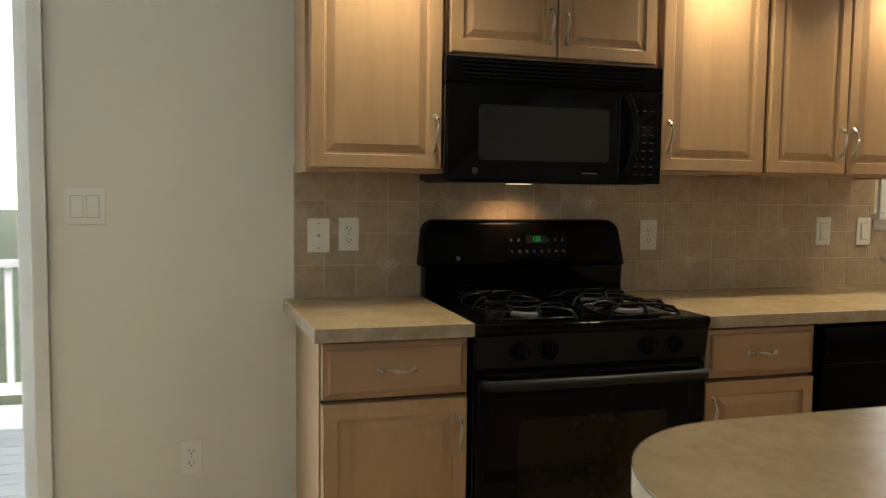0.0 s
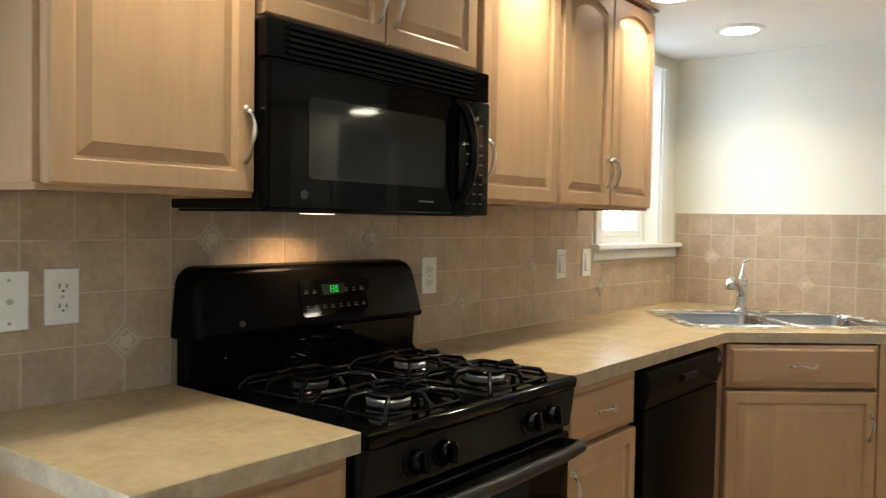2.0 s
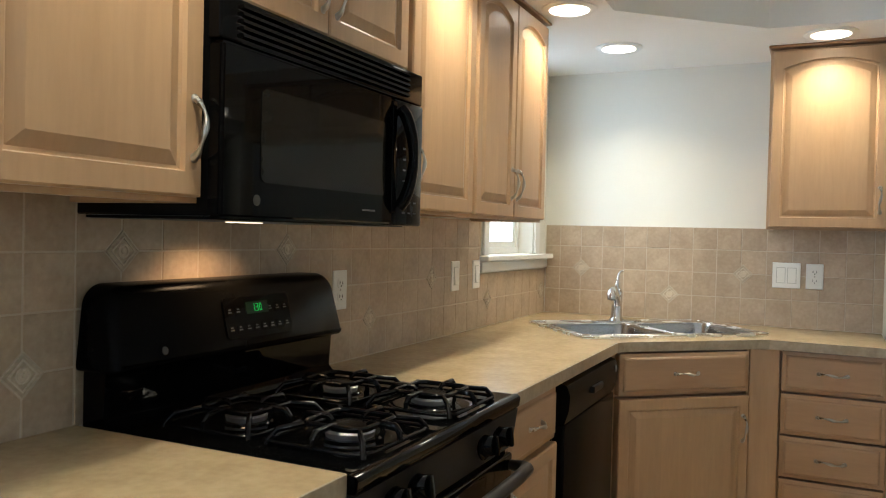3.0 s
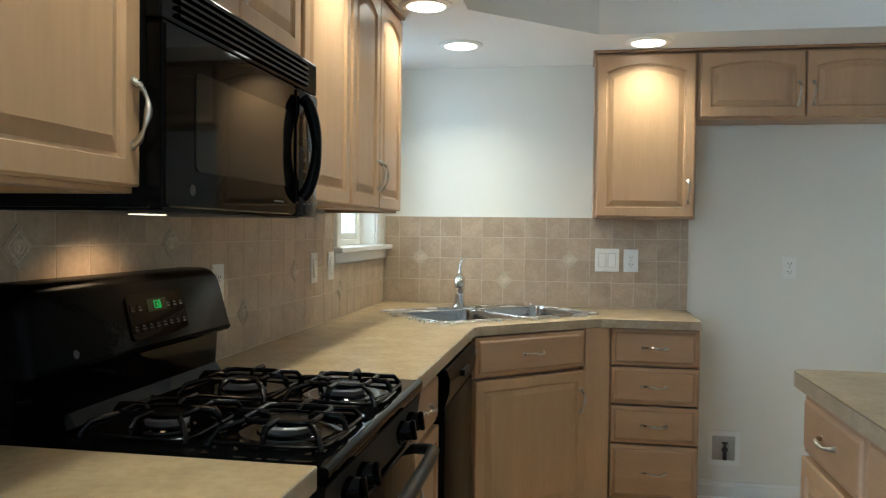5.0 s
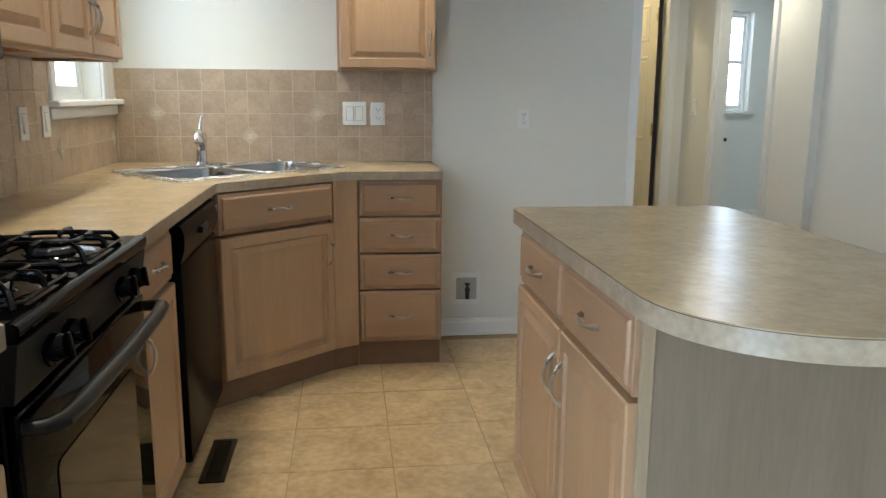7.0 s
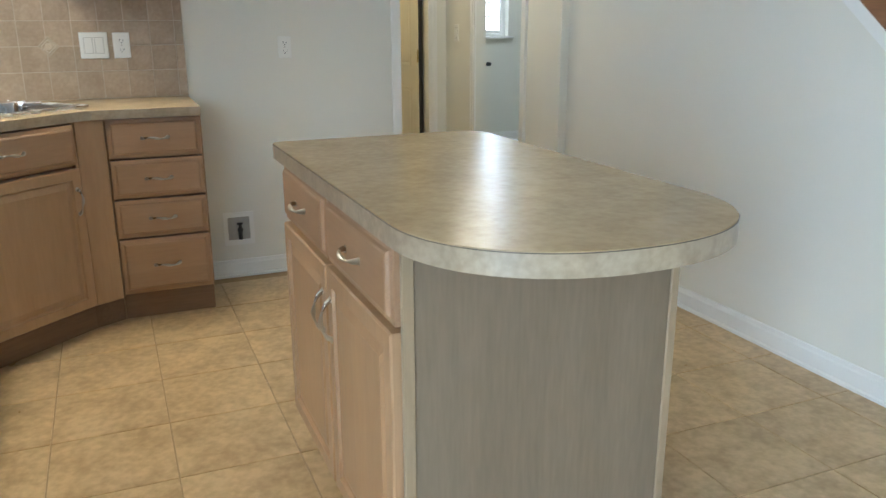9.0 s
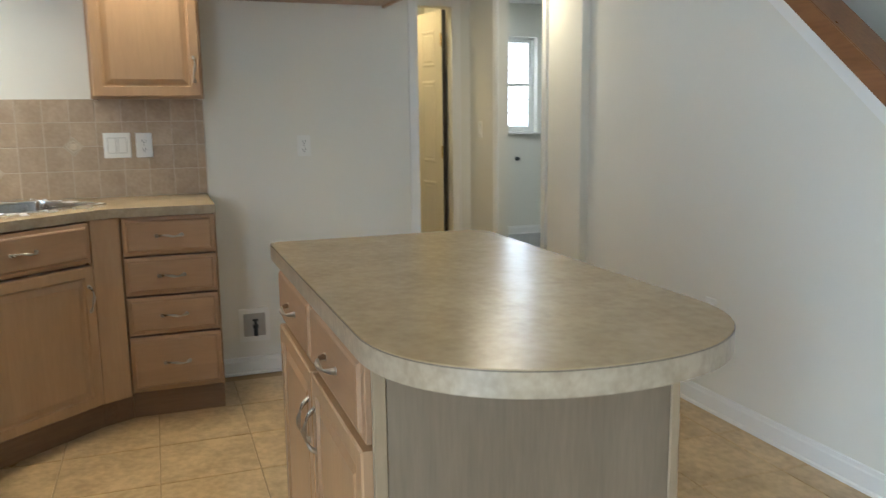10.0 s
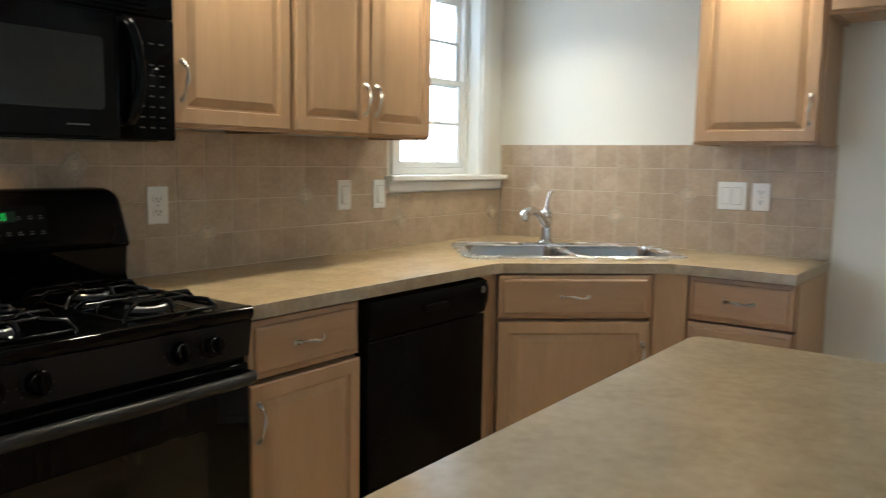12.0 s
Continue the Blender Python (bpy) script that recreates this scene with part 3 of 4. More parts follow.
wall_cabinet(pose(3.465, 1.443, 1.812, 0, 0, -90), 0.920, 0.311, "short maple bridge cabinet with two arched doors above the refrigerator space", [(0.010, 0.446, 0.420), (0.464, 0.446, 0.026)], arch=0.025)

# base cabinets
base_cabinet(pose(0.456, FY, 0.004), 0.425, "maple base cabinet with one drawer over one door beside the range", [("drawer", 0.006, 0.716, 0.412, 0.155, 0, 0), ("door", 0.006, 0.115, 0.412, 0.589, 0.385, 0.485)])
base_cabinet(pose(1.650, FY, 0), 0.425, "maple base cabinet with drawer over door next to the dishwasher", [("drawer", 0.008, 0.712, 0.410, 0.155, 0, 0), ("door", 0.008, 0.115, 0.410, 0.585, 0.025, 0.485)])
sink_base = thing("sink_base_cabinet", pose(2.790, 2.385, 0, 0, 0, -48.5), "maple diagonal corner sink cabinet with false drawer over one door", "base cabinet", "base cabinets")
part("body", blocks(((-0.012, 0.030, 0.105), (0.625, 0.30, 0.874)), ((-0.012, 0.011, 0.105), (0.012, 0.031, 0.874)), ((0.596, 0.011, 0.105), (0.625, 0.031, 0.874)), bevel=0.001), MAPLE, sink_base)
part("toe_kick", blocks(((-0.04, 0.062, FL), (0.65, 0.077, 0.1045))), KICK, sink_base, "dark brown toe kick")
drawer(sink_base, 0.018, 0.709, 0.572, 0.160)
door(sink_base, 0.018, 0.115, 0.572, 0.580, 0.545, 0.45, back=0.0295)
fill1 = single("filler_panel", blocks(((2.712, FY - 0.004, 0.105), (2.796, FY + 0.30, 0.874)), bevel=0.0015), MAPLE, "maple filler panel beside the dishwasher", "filler panel")
part("toe_kick", blocks(((2.712, FY + 0.062, FL), (2.800, FY + 0.077, 0.1045))), KICK, fill1, "dark brown toe kick")
fill2 = single("filler_panel", prism(bmesh.new(), [(3.196, 1.932), (3.255, 1.827), (3.50, 1.827), (3.50, 2.02), (3.27, 2.02)], 0.105, 0.874), MAPLE, "maple filler panel beside the drawer stack", "filler panel")
part("toe_kick", prism(bmesh.new(), [(3.262, 1.945), (3.322, 1.8275), (3.340, 1.8275), (3.285, 1.95)], FL, 0.1044), KICK, fill2, "dark brown toe kick")
stack = base_cabinet(pose(FX, 1.826, 0, 0, 0, -90), 0.385, "maple base cabinet with four drawers at the counter end",
                     [("drawer", 0.008, 0.711, 0.369, 0.160, 0, 0), ("drawer", 0.008, 0.540, 0.369, 0.161, 0, 0), ("drawer", 0.008, 0.368, 0.369, 0.162, 0, 0), ("drawer", 0.008, 0.123, 0.369, 0.236, 0, 0)], depth=0.49)


# ---- counters ----
def edge_strip(pts, d, z0, z1):
    """A thin band along an open run of points, on their outer side."""
    bm, rows = bmesh.new(), []
    for i, p in enumerate(pts):
        a, b = Vector(pts[max(i - 1, 0)]), Vector(pts[min(i + 1, len(pts) - 1)])
        t = (b - a).normalized()
        q = (p[0] + t.y * d, p[1] - t.x * d)
        rows.append([bm.verts.new((x, y, z)) for (x, y), z in ((p, z0), (q, z0), (q, z1 - 0.001), (p, z1))])
    for a, b in zip(rows, rows[1:]):
        for k in range(4):
            bm.faces.new((a[k], a[(k + 1) % 4], b[(k + 1) % 4], b[k]))
    bm.faces.new(rows[0][::-1]), bm.faces.new(rows[-1])
    bmesh.ops.recalc_face_normals(bm, faces=bm.faces)
    return bm


def slab(name, pts, holes, label, front, z=0.914):
    root = thing(name, pose(0, 0, 0), label, "countertop")
    part("top", plate_with_holes(bmesh.new(), pts, holes, z - 0.038, z), LAMINATE, root)
    part("edge_band", edge_strip([pts[k] for k in front], 0.0018, z - 0.038, z - 0.0004), LAMINATE_EDGE, root, "pale laminate edge band")
    return root


CF, CX = 2.368, 3.226
slab("countertop", [(0.414, YN - 0.002), (0.441, CF), (0.887, CF), (0.887, YN - 0.002)], [], "short beige mottled laminate countertop beside the range", (0, 1, 2), 0.920)
SC, SA = (3.284, 2.368), -48.5
sm = pose(SC[0], SC[1], 0, 0, 0, SA)
hole = [tuple((sm @ Vector((x, y, 0))).xy) for x, y in rounded(-0.418, -0.255, 0.418, 0.255, 0.05)]
slab("countertop", [(1.647, YN - 0.002), (1.647, CF), (2.765, CF), (2.80, 2.352), (CX - 0.022, 1.905), (CX, 1.865), (CX, 1.444), (XE - 0.002, 1.440), (XE - 0.002, YN - 0.002)], [hole],
     "beige mottled laminate corner countertop around the sink", range(1, 8))


# ---- island ----
def island_outline():
    """A slab with small corners at one end and a broad bowed end at the other."""
    x0, x1, y0, y1 = 0.688, 2.022, 0.722, 1.381
    pts = []
    for cx, cy, r, a, n in ((x1 - 0.035, y1 - 0.035, 0.035, 0, 5), ):
        pts += [(cx + r * math.cos(radians(a + 90 * k / n)), cy + r * math.sin(radians(a + 90 * k / n))) for k in range(n + 1)]
    n = 40
    cy, ry, rx = (y0 + y1) / 2, (y1 - y0) / 2, 0.30
    for k in range(n + 1):
        a = radians(90 + 180 * k / n)
        c, s = math.cos(a), math.sin(a)
        e = 2 / 2.2
        pts.append((x0 + rx - rx * abs(c) ** e, cy + ry * math.copysign(abs(s) ** e, s)))
    for k in range(7):
        a = radians(270 + 90 * k / 6)
        pts.append((x1 - 0.08 + 0.08 * math.cos(a), y0 + 0.08 + 0.08 * math.sin(a)))
    return pts


def inset(pts, d):
    c = len(pts)
    out = []
    for i in range(c):
        p, q = Vector(pts[i - 1]), Vector(pts[(i + 1) % c])
        t = (q - p).normalized()
        out.append((pts[i][0] - t.y * d, pts[i][1] + t.x * d))
    return out


island_top = thing("island_countertop", pose(0, 0, 0), "beige mottled laminate island top with one rounded end", "countertop")
outline = island_outline()
part("edge_band", prism(bmesh.new(), outline, 0.878, 0.9166), LAMINATE_EDGE, island_top, "pale mottled edge band", True)
part("seam", prism(bmesh.new(), inset(outline, -0.0003), 0.9167, 0.9183), SEAM, island_top, "dark seam under the top sheet", True)
part("top", prism(bmesh.new(), inset(outline, 0.0012), 0.9184, 0.9204), LAMINATE, island_top)
IX0, IX1, IY0, IY1 = 1.005, 1.965, 0.730, 1.350
island = thing("kitchen_island", pose(0, 0, 0), "maple kitchen island with drawers over doors and vinyl end panel", "island")
part("body", blocks(((IX0 + 0.012, IY0 + 0.004, 0.105), (IX1, IY1 - 0.030, 0.875)), ((IX1 - 0.010, IY1 - 0.031, 0.105), (IX1, IY1 - 0.011, 0.875)), bevel=0.001), MAPLE, island)
part("end_panel", blocks(((IX0 + 0.004, IY0 + 0.02, FL), (IX0 + 0.0115, IY1 - 0.024, 0.875))), VINYL, island, "greyish wood-grain vinyl end panel")
for y0, y1 in ((IY1 - 0.0235, IY1 + 0.001), (IY0 - 0.001, IY0 + 0.0195)):
    part("corner_strip", blocks(((IX0, y0, FL), (IX0 + 0.0115, y1, 0.875)), bevel=0.002), STRIP, island, "pale maple corner strip")
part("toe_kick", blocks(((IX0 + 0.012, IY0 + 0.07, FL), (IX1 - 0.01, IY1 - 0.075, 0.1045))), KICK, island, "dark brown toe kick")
back = Matrix.Translation((IX1, IY1, 0)) @ pose(0, 0, 0, 0, 0, 180)
for x in (0.016, 0.486):
    f = part("drawer_front", panel_loops(0.458, 0.158, [(0, 0.0295), *DRAWER_PROFILE[1:]]), MAPLE_H, island, at=back @ pose(x, 0, 0.712))
    add_pull(f, 0.2275, -0.020, 0.078, False)
    f = part("door", panel_loops(0.458, 0.585, [(0, 0.0295), *DOOR_PROFILE[1:]]), MAPLE, island, at=back @ pose(x, 0, 0.115))
    add_pull(f, 0.427 if x < 0.3 else 0.028, -0.020, 0.46, True)
for x in (0.020, 0.490):
    part("door", panel_loops(0.455, 0.56, DOOR_PROFILE), MAPLE, island, at=pose(IX0 + x, IY0, 0.115))


# ---- range ----
rng = thing("gas_range", pose(0.888, 0, 0), "black freestanding gas range with four burners between the counters", "range")
W = 0.757
part("body", blocks(((0.002, 2.3830, 0.09), (W - 0.002, 2.96, 0.885)), ((0.03, 2.43, FL), (W - 0.03, 2.94, 0.0895)), bevel=0.003), BLACK, rng)
bm = bmesh.new()
prism(bm, [(2.3500, 0.8900), (2.3475, 0.9070), (2.3490, 0.9130), (2.3540, 0.9165), (2.3620, 0.9175), (2.3700, 0.9160), (2.93, 0.9160), (2.93, 0.8855), (2.3540, 0.8855)], 0, W, "x")
bmesh.ops.bevel(bm, geom=[e for e in bm.edges if abs(e.verts[0].co.x - e.verts[1].co.x) < 1e-5], offset=0.003, segments=2, affect="EDGES")
cooktop = part("cooktop", bm, BLACK, rng, "glossy black cooktop", True)
bm = prism(bmesh.new(), [(2.3530, 0.883), (2.3660, 0.790), (2.3820, 0.790), (2.3820, 0.883)], 0.004, W - 0.004, "x")
panel = part("control_panel", bm, SATIN, rng, "satin black knob panel")
for kx in (0.134, 0.222, 0.545, 0.634):
    m = Matrix.Translation((kx, 2.3585, 0.838)) @ pose(0, 0, 0, 82)
    knob = part("knob", lathe(bmesh.new(), [(0.031, 0.0), (0.031, 0.004), (0.024, 0.006), (0.0215, 0.026), (0.019, 0.029), (0.0, 0.029)], 24), BLACK, rng, "black burner knob", True, m)
    part("grip", blocks(((-0.006, -0.022, 0.0285), (0.006, 0.022, 0.039)), bevel=0.003, seg=2), BLACK, knob, at=pose(0, 0, 0, 0, 0, random.uniform(-4, 4)))
    bm = bmesh.new()
    for k in range(9):
        a = radians(-130 + 32.5 * k)
        box(bm, (0.0365 * math.sin(a) - 0.0012, 0.0365 * math.cos(a) - 0.0012, 0.0003), (0.0365 * math.sin(a) + 0.0012, 0.0365 * math.cos(a) + 0.0012, 0.0009))
    box(bm, (-0.005, 0.040, 0.0003), (0.005, 0.048, 0.0009))
    part("dial_marks", bm, MARK, knob)
odoor = part("oven_door", blocks(((0.006, 2.3630, 0.235), (W - 0.006, 2.3825, 0.775)), bevel=0.006, seg=3), BLACK, rng, "black oven door", True)
part("oven_window", prism(bmesh.new(), rounded(0.135, 0.315, W - 0.135, 0.635, 0.02), 2.3605, 2.3629, "y"), OVENGLASS, odoor, "dark tinted oven window", True)
bm = bmesh.new()
tube(bm, [(0.022, 2.3630, 0.747), (0.024, 2.3280, 0.749), (0.040, 2.3120, 0.750), (0.12, 2.3060, 0.750), (W / 2, 2.3020, 0.750), (W - 0.12, 2.3060, 0.750), (W - 0.040, 2.3120, 0.750), (W - 0.024, 2.3280, 0.749), (W - 0.022, 2.3630, 0.747)],
     [0.013, 0.014, 0.0155, 0.016, 0.016, 0.016, 0.0155, 0.014, 0.013], 12)
part("oven_handle", bm, HANDLEBLK, odoor, "worn black bar handle", True)
part("storage_drawer", blocks(((0.006, 2.3660, 0.095), (W - 0.006, 2.3825, 0.228)), bevel=0.005, seg=2), BLACK, rng)
# backguard: slanted console on a recessed neck
def guard_outline(x0, z0, x1, z1, taper):
    """A plate with broad upper and tight lower corners, narrower at the top."""
    mid, c = (z0 + z1) / 2, (x0 + x1) / 2
    pts = [p for p in rounded(x0, z0, x1, z1, 0.042, 8) if p[1] > mid] + [p for p in rounded(x0, z0, x1, z1, 0.012, 5) if p[1] < mid]
    pts = [(x - math.copysign(taper, x - c) * (z - z0) / (z1 - z0), z) for x, z in pts]
    return sorted(pts, key=lambda p: math.atan2((p[1] - mid) * 4, p[0] - c))


bm, loops = bmesh.new(), []
edge_pts = guard_outline(-0.016, 1.026, W - 0.008, 1.191, 0.016)
for d, dy in ((0.0, None), (0.0, 0.024), (0.003, 0.012), (0.009, 0.004), (0.018, 0.0)):
    loops.append([bm.verts.new((x, 2.962 if dy is None else 2.852 + (z - 1.036) * 0.238 + dy, z)) for x, z in inset(edge_pts, d)])
for a, b in zip(loops, loops[1:]):
    for k in range(len(a)):
        bm.faces.new((a[k], a[(k + 1) % len(a)], b[(k + 1) % len(b)], b[k]))
bm.faces.new(loops[-1]), bm.faces.new(loops[0][::-1])
bmesh.ops.recalc_face_normals(bm, faces=bm.faces)
guard = part("backguard", bm, GUARD, rng, "satin black backguard with control console", True)
part("guard_neck", prism(bmesh.new(), [(2.958, 0.9165), (2.958, 1.0255), (2.900, 1.0255), (2.905, 0.940), (2.885, 0.9165)], 0.0, W, "x"), BLACK, guard, "glossy black neck")
cm = Matrix.Translation((0.40, 2.8665, 1.104)) @ pose(0, 0, 0, -14)
con = part("console", prism(bmesh.new(), rounded(-0.115, -0.047, 0.115, 0.047, 0.012), -0.0035, 0.001, "y"), BLACK, guard, at=cm)
part("clock_display", blocks(((-0.042, -0.0048, 0.006), (0.036, -0.0037, 0.034))), material("display_glass", (0.002, 0.012, 0.004), rough=0.1), con)
bm = bmesh.new()
SEGMENTS = {"top": ((0, 0.0275), (0.0075, 0.029)), "mid": ((0, 0.0195), (0.0075, 0.021)), "low": ((0, 0.0115), (0.0075, 0.013)),
            "ul": ((0, 0.0205), (0.0016, 0.029)), "ll": ((0, 0.0115), (0.0016, 0.0200)), "ur": ((0.0059, 0.0205), (0.0075, 0.029)), "lr": ((0.0059, 0.0115), (0.0075, 0.0200))}
for x, lit in ((-0.020, "ur lr"), (-0.008, "top ur mid lr low"), (0.004, "top ul ur ll lr low")):
    for key in lit.split():
        lo, hi = SEGMENTS[key]
        box(bm, (x + lo[0], -0.0056, lo[1]), (x + hi[0], -0.0049, hi[1]))
part("clock_digits", bm, GREEN, con, "green lit digits")
for r in range(2):
    for k in range(8):
        x = -0.098 + 0.028 * k
        if r and 2 <= k <= 4:
            continue
        z = (-0.024, 0.016)[r]
        key = part("button", blocks(((x - 0.010, -0.0046, z - 0.010), (x + 0.010, -0.0036, z + 0.010)), bevel=0.0004), BLACK, con)
        part("button_print", blocks(((x - 0.006, -0.0051, z - 0.004), (x + 0.006, -0.0047, z - 0.001)), ((x - 0.004, -0.0051, z + 0.002), (x + 0.004, -0.0047, z + 0.005))), FAINT, con)
part("badge", lathe(bmesh.new(), [(0.008, 0), (0.008, 0.001), (0, 0.0012)], 20, Matrix.Translation((0.105, 2.8572, 1.060)) @ pose(0, 0, 0, 76)), FAINT, guard, "small round maker's badge")


def burner(x, y, r):
    b = part("burner", lathe(bmesh.new(), [(0.098, 0.9163), (0.092, 0.9180), (0.080, 0.9170), (r + 0.018, 0.9168), (r + 0.014, 0.9200), (0, 0.9200)], 32, Matrix.Translation((x, y, 0))), BLACK, rng, "black burner base", True)
    part("burner_head", lathe(bmesh.new(), [(r + 0.004, 0.9202), (r + 0.006, 0.930), (r + 0.002, 0.9335), (0, 0.9335)], 32, Matrix.Translation((x, y, 0))), ALU, b, "aluminium burner head", True)
    part("burner_cap", lathe(bmesh.new(), [(r * 1.02, 0.9338), (r * 1.06, 0.938), (r * 0.95, 0.9425), (r * 0.5, 0.944), (0, 0.944)], 32, Matrix.Translation((x, y, 0))), IRON, b, "black burner cap", True)


def grate(x, y, sx, sy):
    """A cast grate over one burner: a low outer ring, and a raised square loop carried on eight sloping arms."""
    bm = bmesh.new()
    a, b, z = sx / 2, sy / 2, 0.949
    ring = [(p[0], p[1], 0.923) for p in rounded(x - a, y - b, x + a, y + b, 0.03, 3)]
    tube(bm, ring + [ring[0]], 0.0042, 8)
    loop = [(p[0], p[1], z) for p in rounded(x - a * 0.54, y - b * 0.60, x + a * 0.54, y + b * 0.60, 0.022, 4)]
    tube(bm, loop + [loop[0]], 0.0056, 8)
    for dx, dy in ((1, 0), (-1, 0), (0, 1), (0, -1)):
        at = lambda r, h: Vector((x + dx * r * a, y + dy * r * b, h))
        tube(bm, [at(1.0, 0.923), at(0.985, 0.938), at(0.90, 0.949), at(0.60, z + 0.001), at(0.42, z), at(0.36, z - 0.006)], [0.0050, 0.0062, 0.0068, 0.0064, 0.0056, 0.0045], 8)
    for dx in (-1, 1):
        for dy in (-1, 1):
            at = lambda r, q, h: Vector((x + dx * r * a, y + dy * q * b, h))
            tube(bm, [at(0.95, 0.94, 0.9168), at(0.94, 0.93, 0.925), at(0.84, 0.84, 0.941), at(0.52, 0.56, z - 0.001)], [0.0066, 0.0056, 0.0058, 0.0052], 8)
    part("grate", bm, IRON, rng, "black cast grate", True)


for gx in (0.205, W - 0.205):
    for gy in (2.490, 2.735):
        burner(gx, gy, 0.042 if gy < 2.6 else 0.036)
        grate(gx, gy, 0.250, 0.215)

# ---- microwave ----
mw = thing("microwave", pose(0.872, 0, 0), "black over-the-range microwave under the wall cabinet", "microwave")
MW, ZB, ZT, YF = 0.752, 1.320, 1.704, 2.620
part("body", blocks(((0.012, 2.655, ZB + 0.004), (MW - 0.008, 2.980, ZT)), bevel=0.003), BLACKSOFT, mw)
bm = blocks(((0.0, YF + 0.006, ZT - 0.078), (MW, 2.6545, ZT)), bevel=0.004, seg=2)
grille = part("vent_grille", bm, BLACK, mw, "black vent grille")
for k in range(5):
    z = ZT - 0.068 + 0.0125 * k
    part("louvre", prism(bmesh.new(), [(YF + 0.0055, z), (YF - 0.002, z + 0.002), (YF - 0.001, z + 0.0075), (YF + 0.0055, z + 0.0085)], 0.05, MW - 0.08, "x"), BLACK, grille)
bm = bmesh.new()
prism(bm, [(0, ZB), (0.60, ZB), (0.60, ZT - 0.080), (0, ZT - 0.080)], YF, 2.6545, "y")
bmesh.ops.bevel(bm, geom=list(bm.edges), offset=0.007, segments=3, affect="EDGES")
mdoor = part("door", bm, BLACK, mw, "glossy black microwave door", True)
part("window", prism(bmesh.new(), rounded(0.105, ZB + 0.068, 0.555, ZT - 0.145, 0.014), YF - 0.0022, YF - 0.0003, "y"), DARKGLASS, mdoor, "smoked glass window", True)
hp = [(0.615 + 0.014 * math.sin(math.pi * u), YF - 0.008 - 0.030 * math.sin(math.pi * u) ** 0.6, ZB + 0.045 + 0.235 * u) for u in [i / 16 for i in range(17)]]
bm = tube(bmesh.new(), hp, [0.012 + 0.003 * abs(math.cos(math.pi * i / 16)) for i in range(17)], 12)
part("handle", bm, BLACK, mdoor, "glossy black loop handle", True)
part("handle_rail", blocks(((0.586, YF - 0.004, ZB + 0.03), (0.604, YF - 0.0002, ZB + 0.295)), bevel=0.0015), BLACK, mdoor)
bm = blocks(((0.603, YF + 0.002, ZB), (MW, 2.6545, ZT - 0.080)), bevel=0.006, seg=2)
keys = part("control_panel", bm, BLACK, mw, "black control panel with keypad", True)
for r in range(9):
    for c in range(3):
        x, z = 0.655 + 0.029 * c, ZB + 0.032 + 0.026 * r
        if r == 7:
            continue
        part("key_print", blocks(((x - 0.007, YF + 0.0009, z - 0.002), (x + 0.007, YF + 0.0019, z + 0.002))), FAINT, keys)
part("badge", lathe(bmesh.new(), [(0.010, 0), (0.010, 0.001), (0, 0.0012)], 20, Matrix.Translation((0.095, YF - 0.0003, ZB + 0.035)) @ pose(0, 0, 0, 90)), FAINT, mdoor)
part("maker_strip", blocks(((0.46, YF - 0.0012, ZB + 0.030), (0.515, YF - 0.0002, ZB + 0.034))), MARK, mdoor)
part("base_plate", blocks(((0.03, 2.66, ZB - 0.002), (MW - 0.03, 2.975, ZB + 0.0035))), BLACKSOFT, mw)
part("lamp_lens", blocks(((0.29, 2.82, ZB - 0.004), (0.37, 2.86, ZB - 0.0022)), bevel=0.001), glow("cooktop_lens", (1.0, 0.80, 0.5), 2.6), mw, "lit cooktop lamp lens")

# ---- dishwasher ----
dw = thing("dishwasher", pose(2.084, 0, 0), "black built-in dishwasher under the counter", "dishwasher")
part("body", blocks(((0.004, FY + 0.004, 0.10), (0.622, 2.95, 0.868)), ((0.02, FY + 0.055, FL), (0.606, FY + 0.075, 0.0995))), BLACKSOFT, dw)
ddoor = part("door", blocks(((0.003, FY - 0.036, 0.112), (0.622, FY + 0.0035, 0.742)), bevel=0.006, seg=3), GUARD, dw, "satin black dishwasher door", True)
bm = prism(bmesh.new(), [(FY - 0.034, 0.747), (FY - 0.048, 0.790), (FY - 0.050, 0.835), (FY - 0.040, 0.862), (FY - 0.020, 0.868), (FY + 0.0035, 0.868), (FY + 0.0035, 0.747)], 0.003, 0.622, "x")
dpanel = part("control_panel", bm, GUARD, dw, "black curved control panel", True)
part("latch", blocks(((0.25, FY - 0.060, 0.800), (0.37, FY - 0.048, 0.822)), bevel=0.003, seg=2), BLACKSOFT, dpanel)
part("vent_button", lathe(bmesh.new(), [(0.013, 0), (0.012, 0.003), (0, 0.004)], 18, Matrix.Translation((0.590, FY - 0.0490, 0.832)) @ pose(0, 0, 0, 90)), MARK, dpanel)

# ---- sink and faucet ----
sink = thing("kitchen_sink", pose(SC[0], SC[1], 0.914, 0, 0, SA), "stainless steel double-bowl drop-in sink in the corner counter", "sink")
bowls = [(-0.396, -0.232, -0.012, 0.150), (0.016, -0.232, 0.396, 0.150)]
part("rim", plate_with_holes(bmesh.new(), rounded(-0.440, -0.278, 0.440, 0.278, 0.045), [rounded(*b, 0.06) for b in bowls], 0.0005, 0.0075), RIM, sink, "polished steel rim")
ring = [(x, y, 0.0065) for x, y in rounded(-0.436, -0.274, 0.436, 0.274, 0.042, 6)]
part("rim_bead", tube(bmesh.new(), ring + [ring[0]], 0.0045, 8), RIM, sink, "bright rolled rim", True)
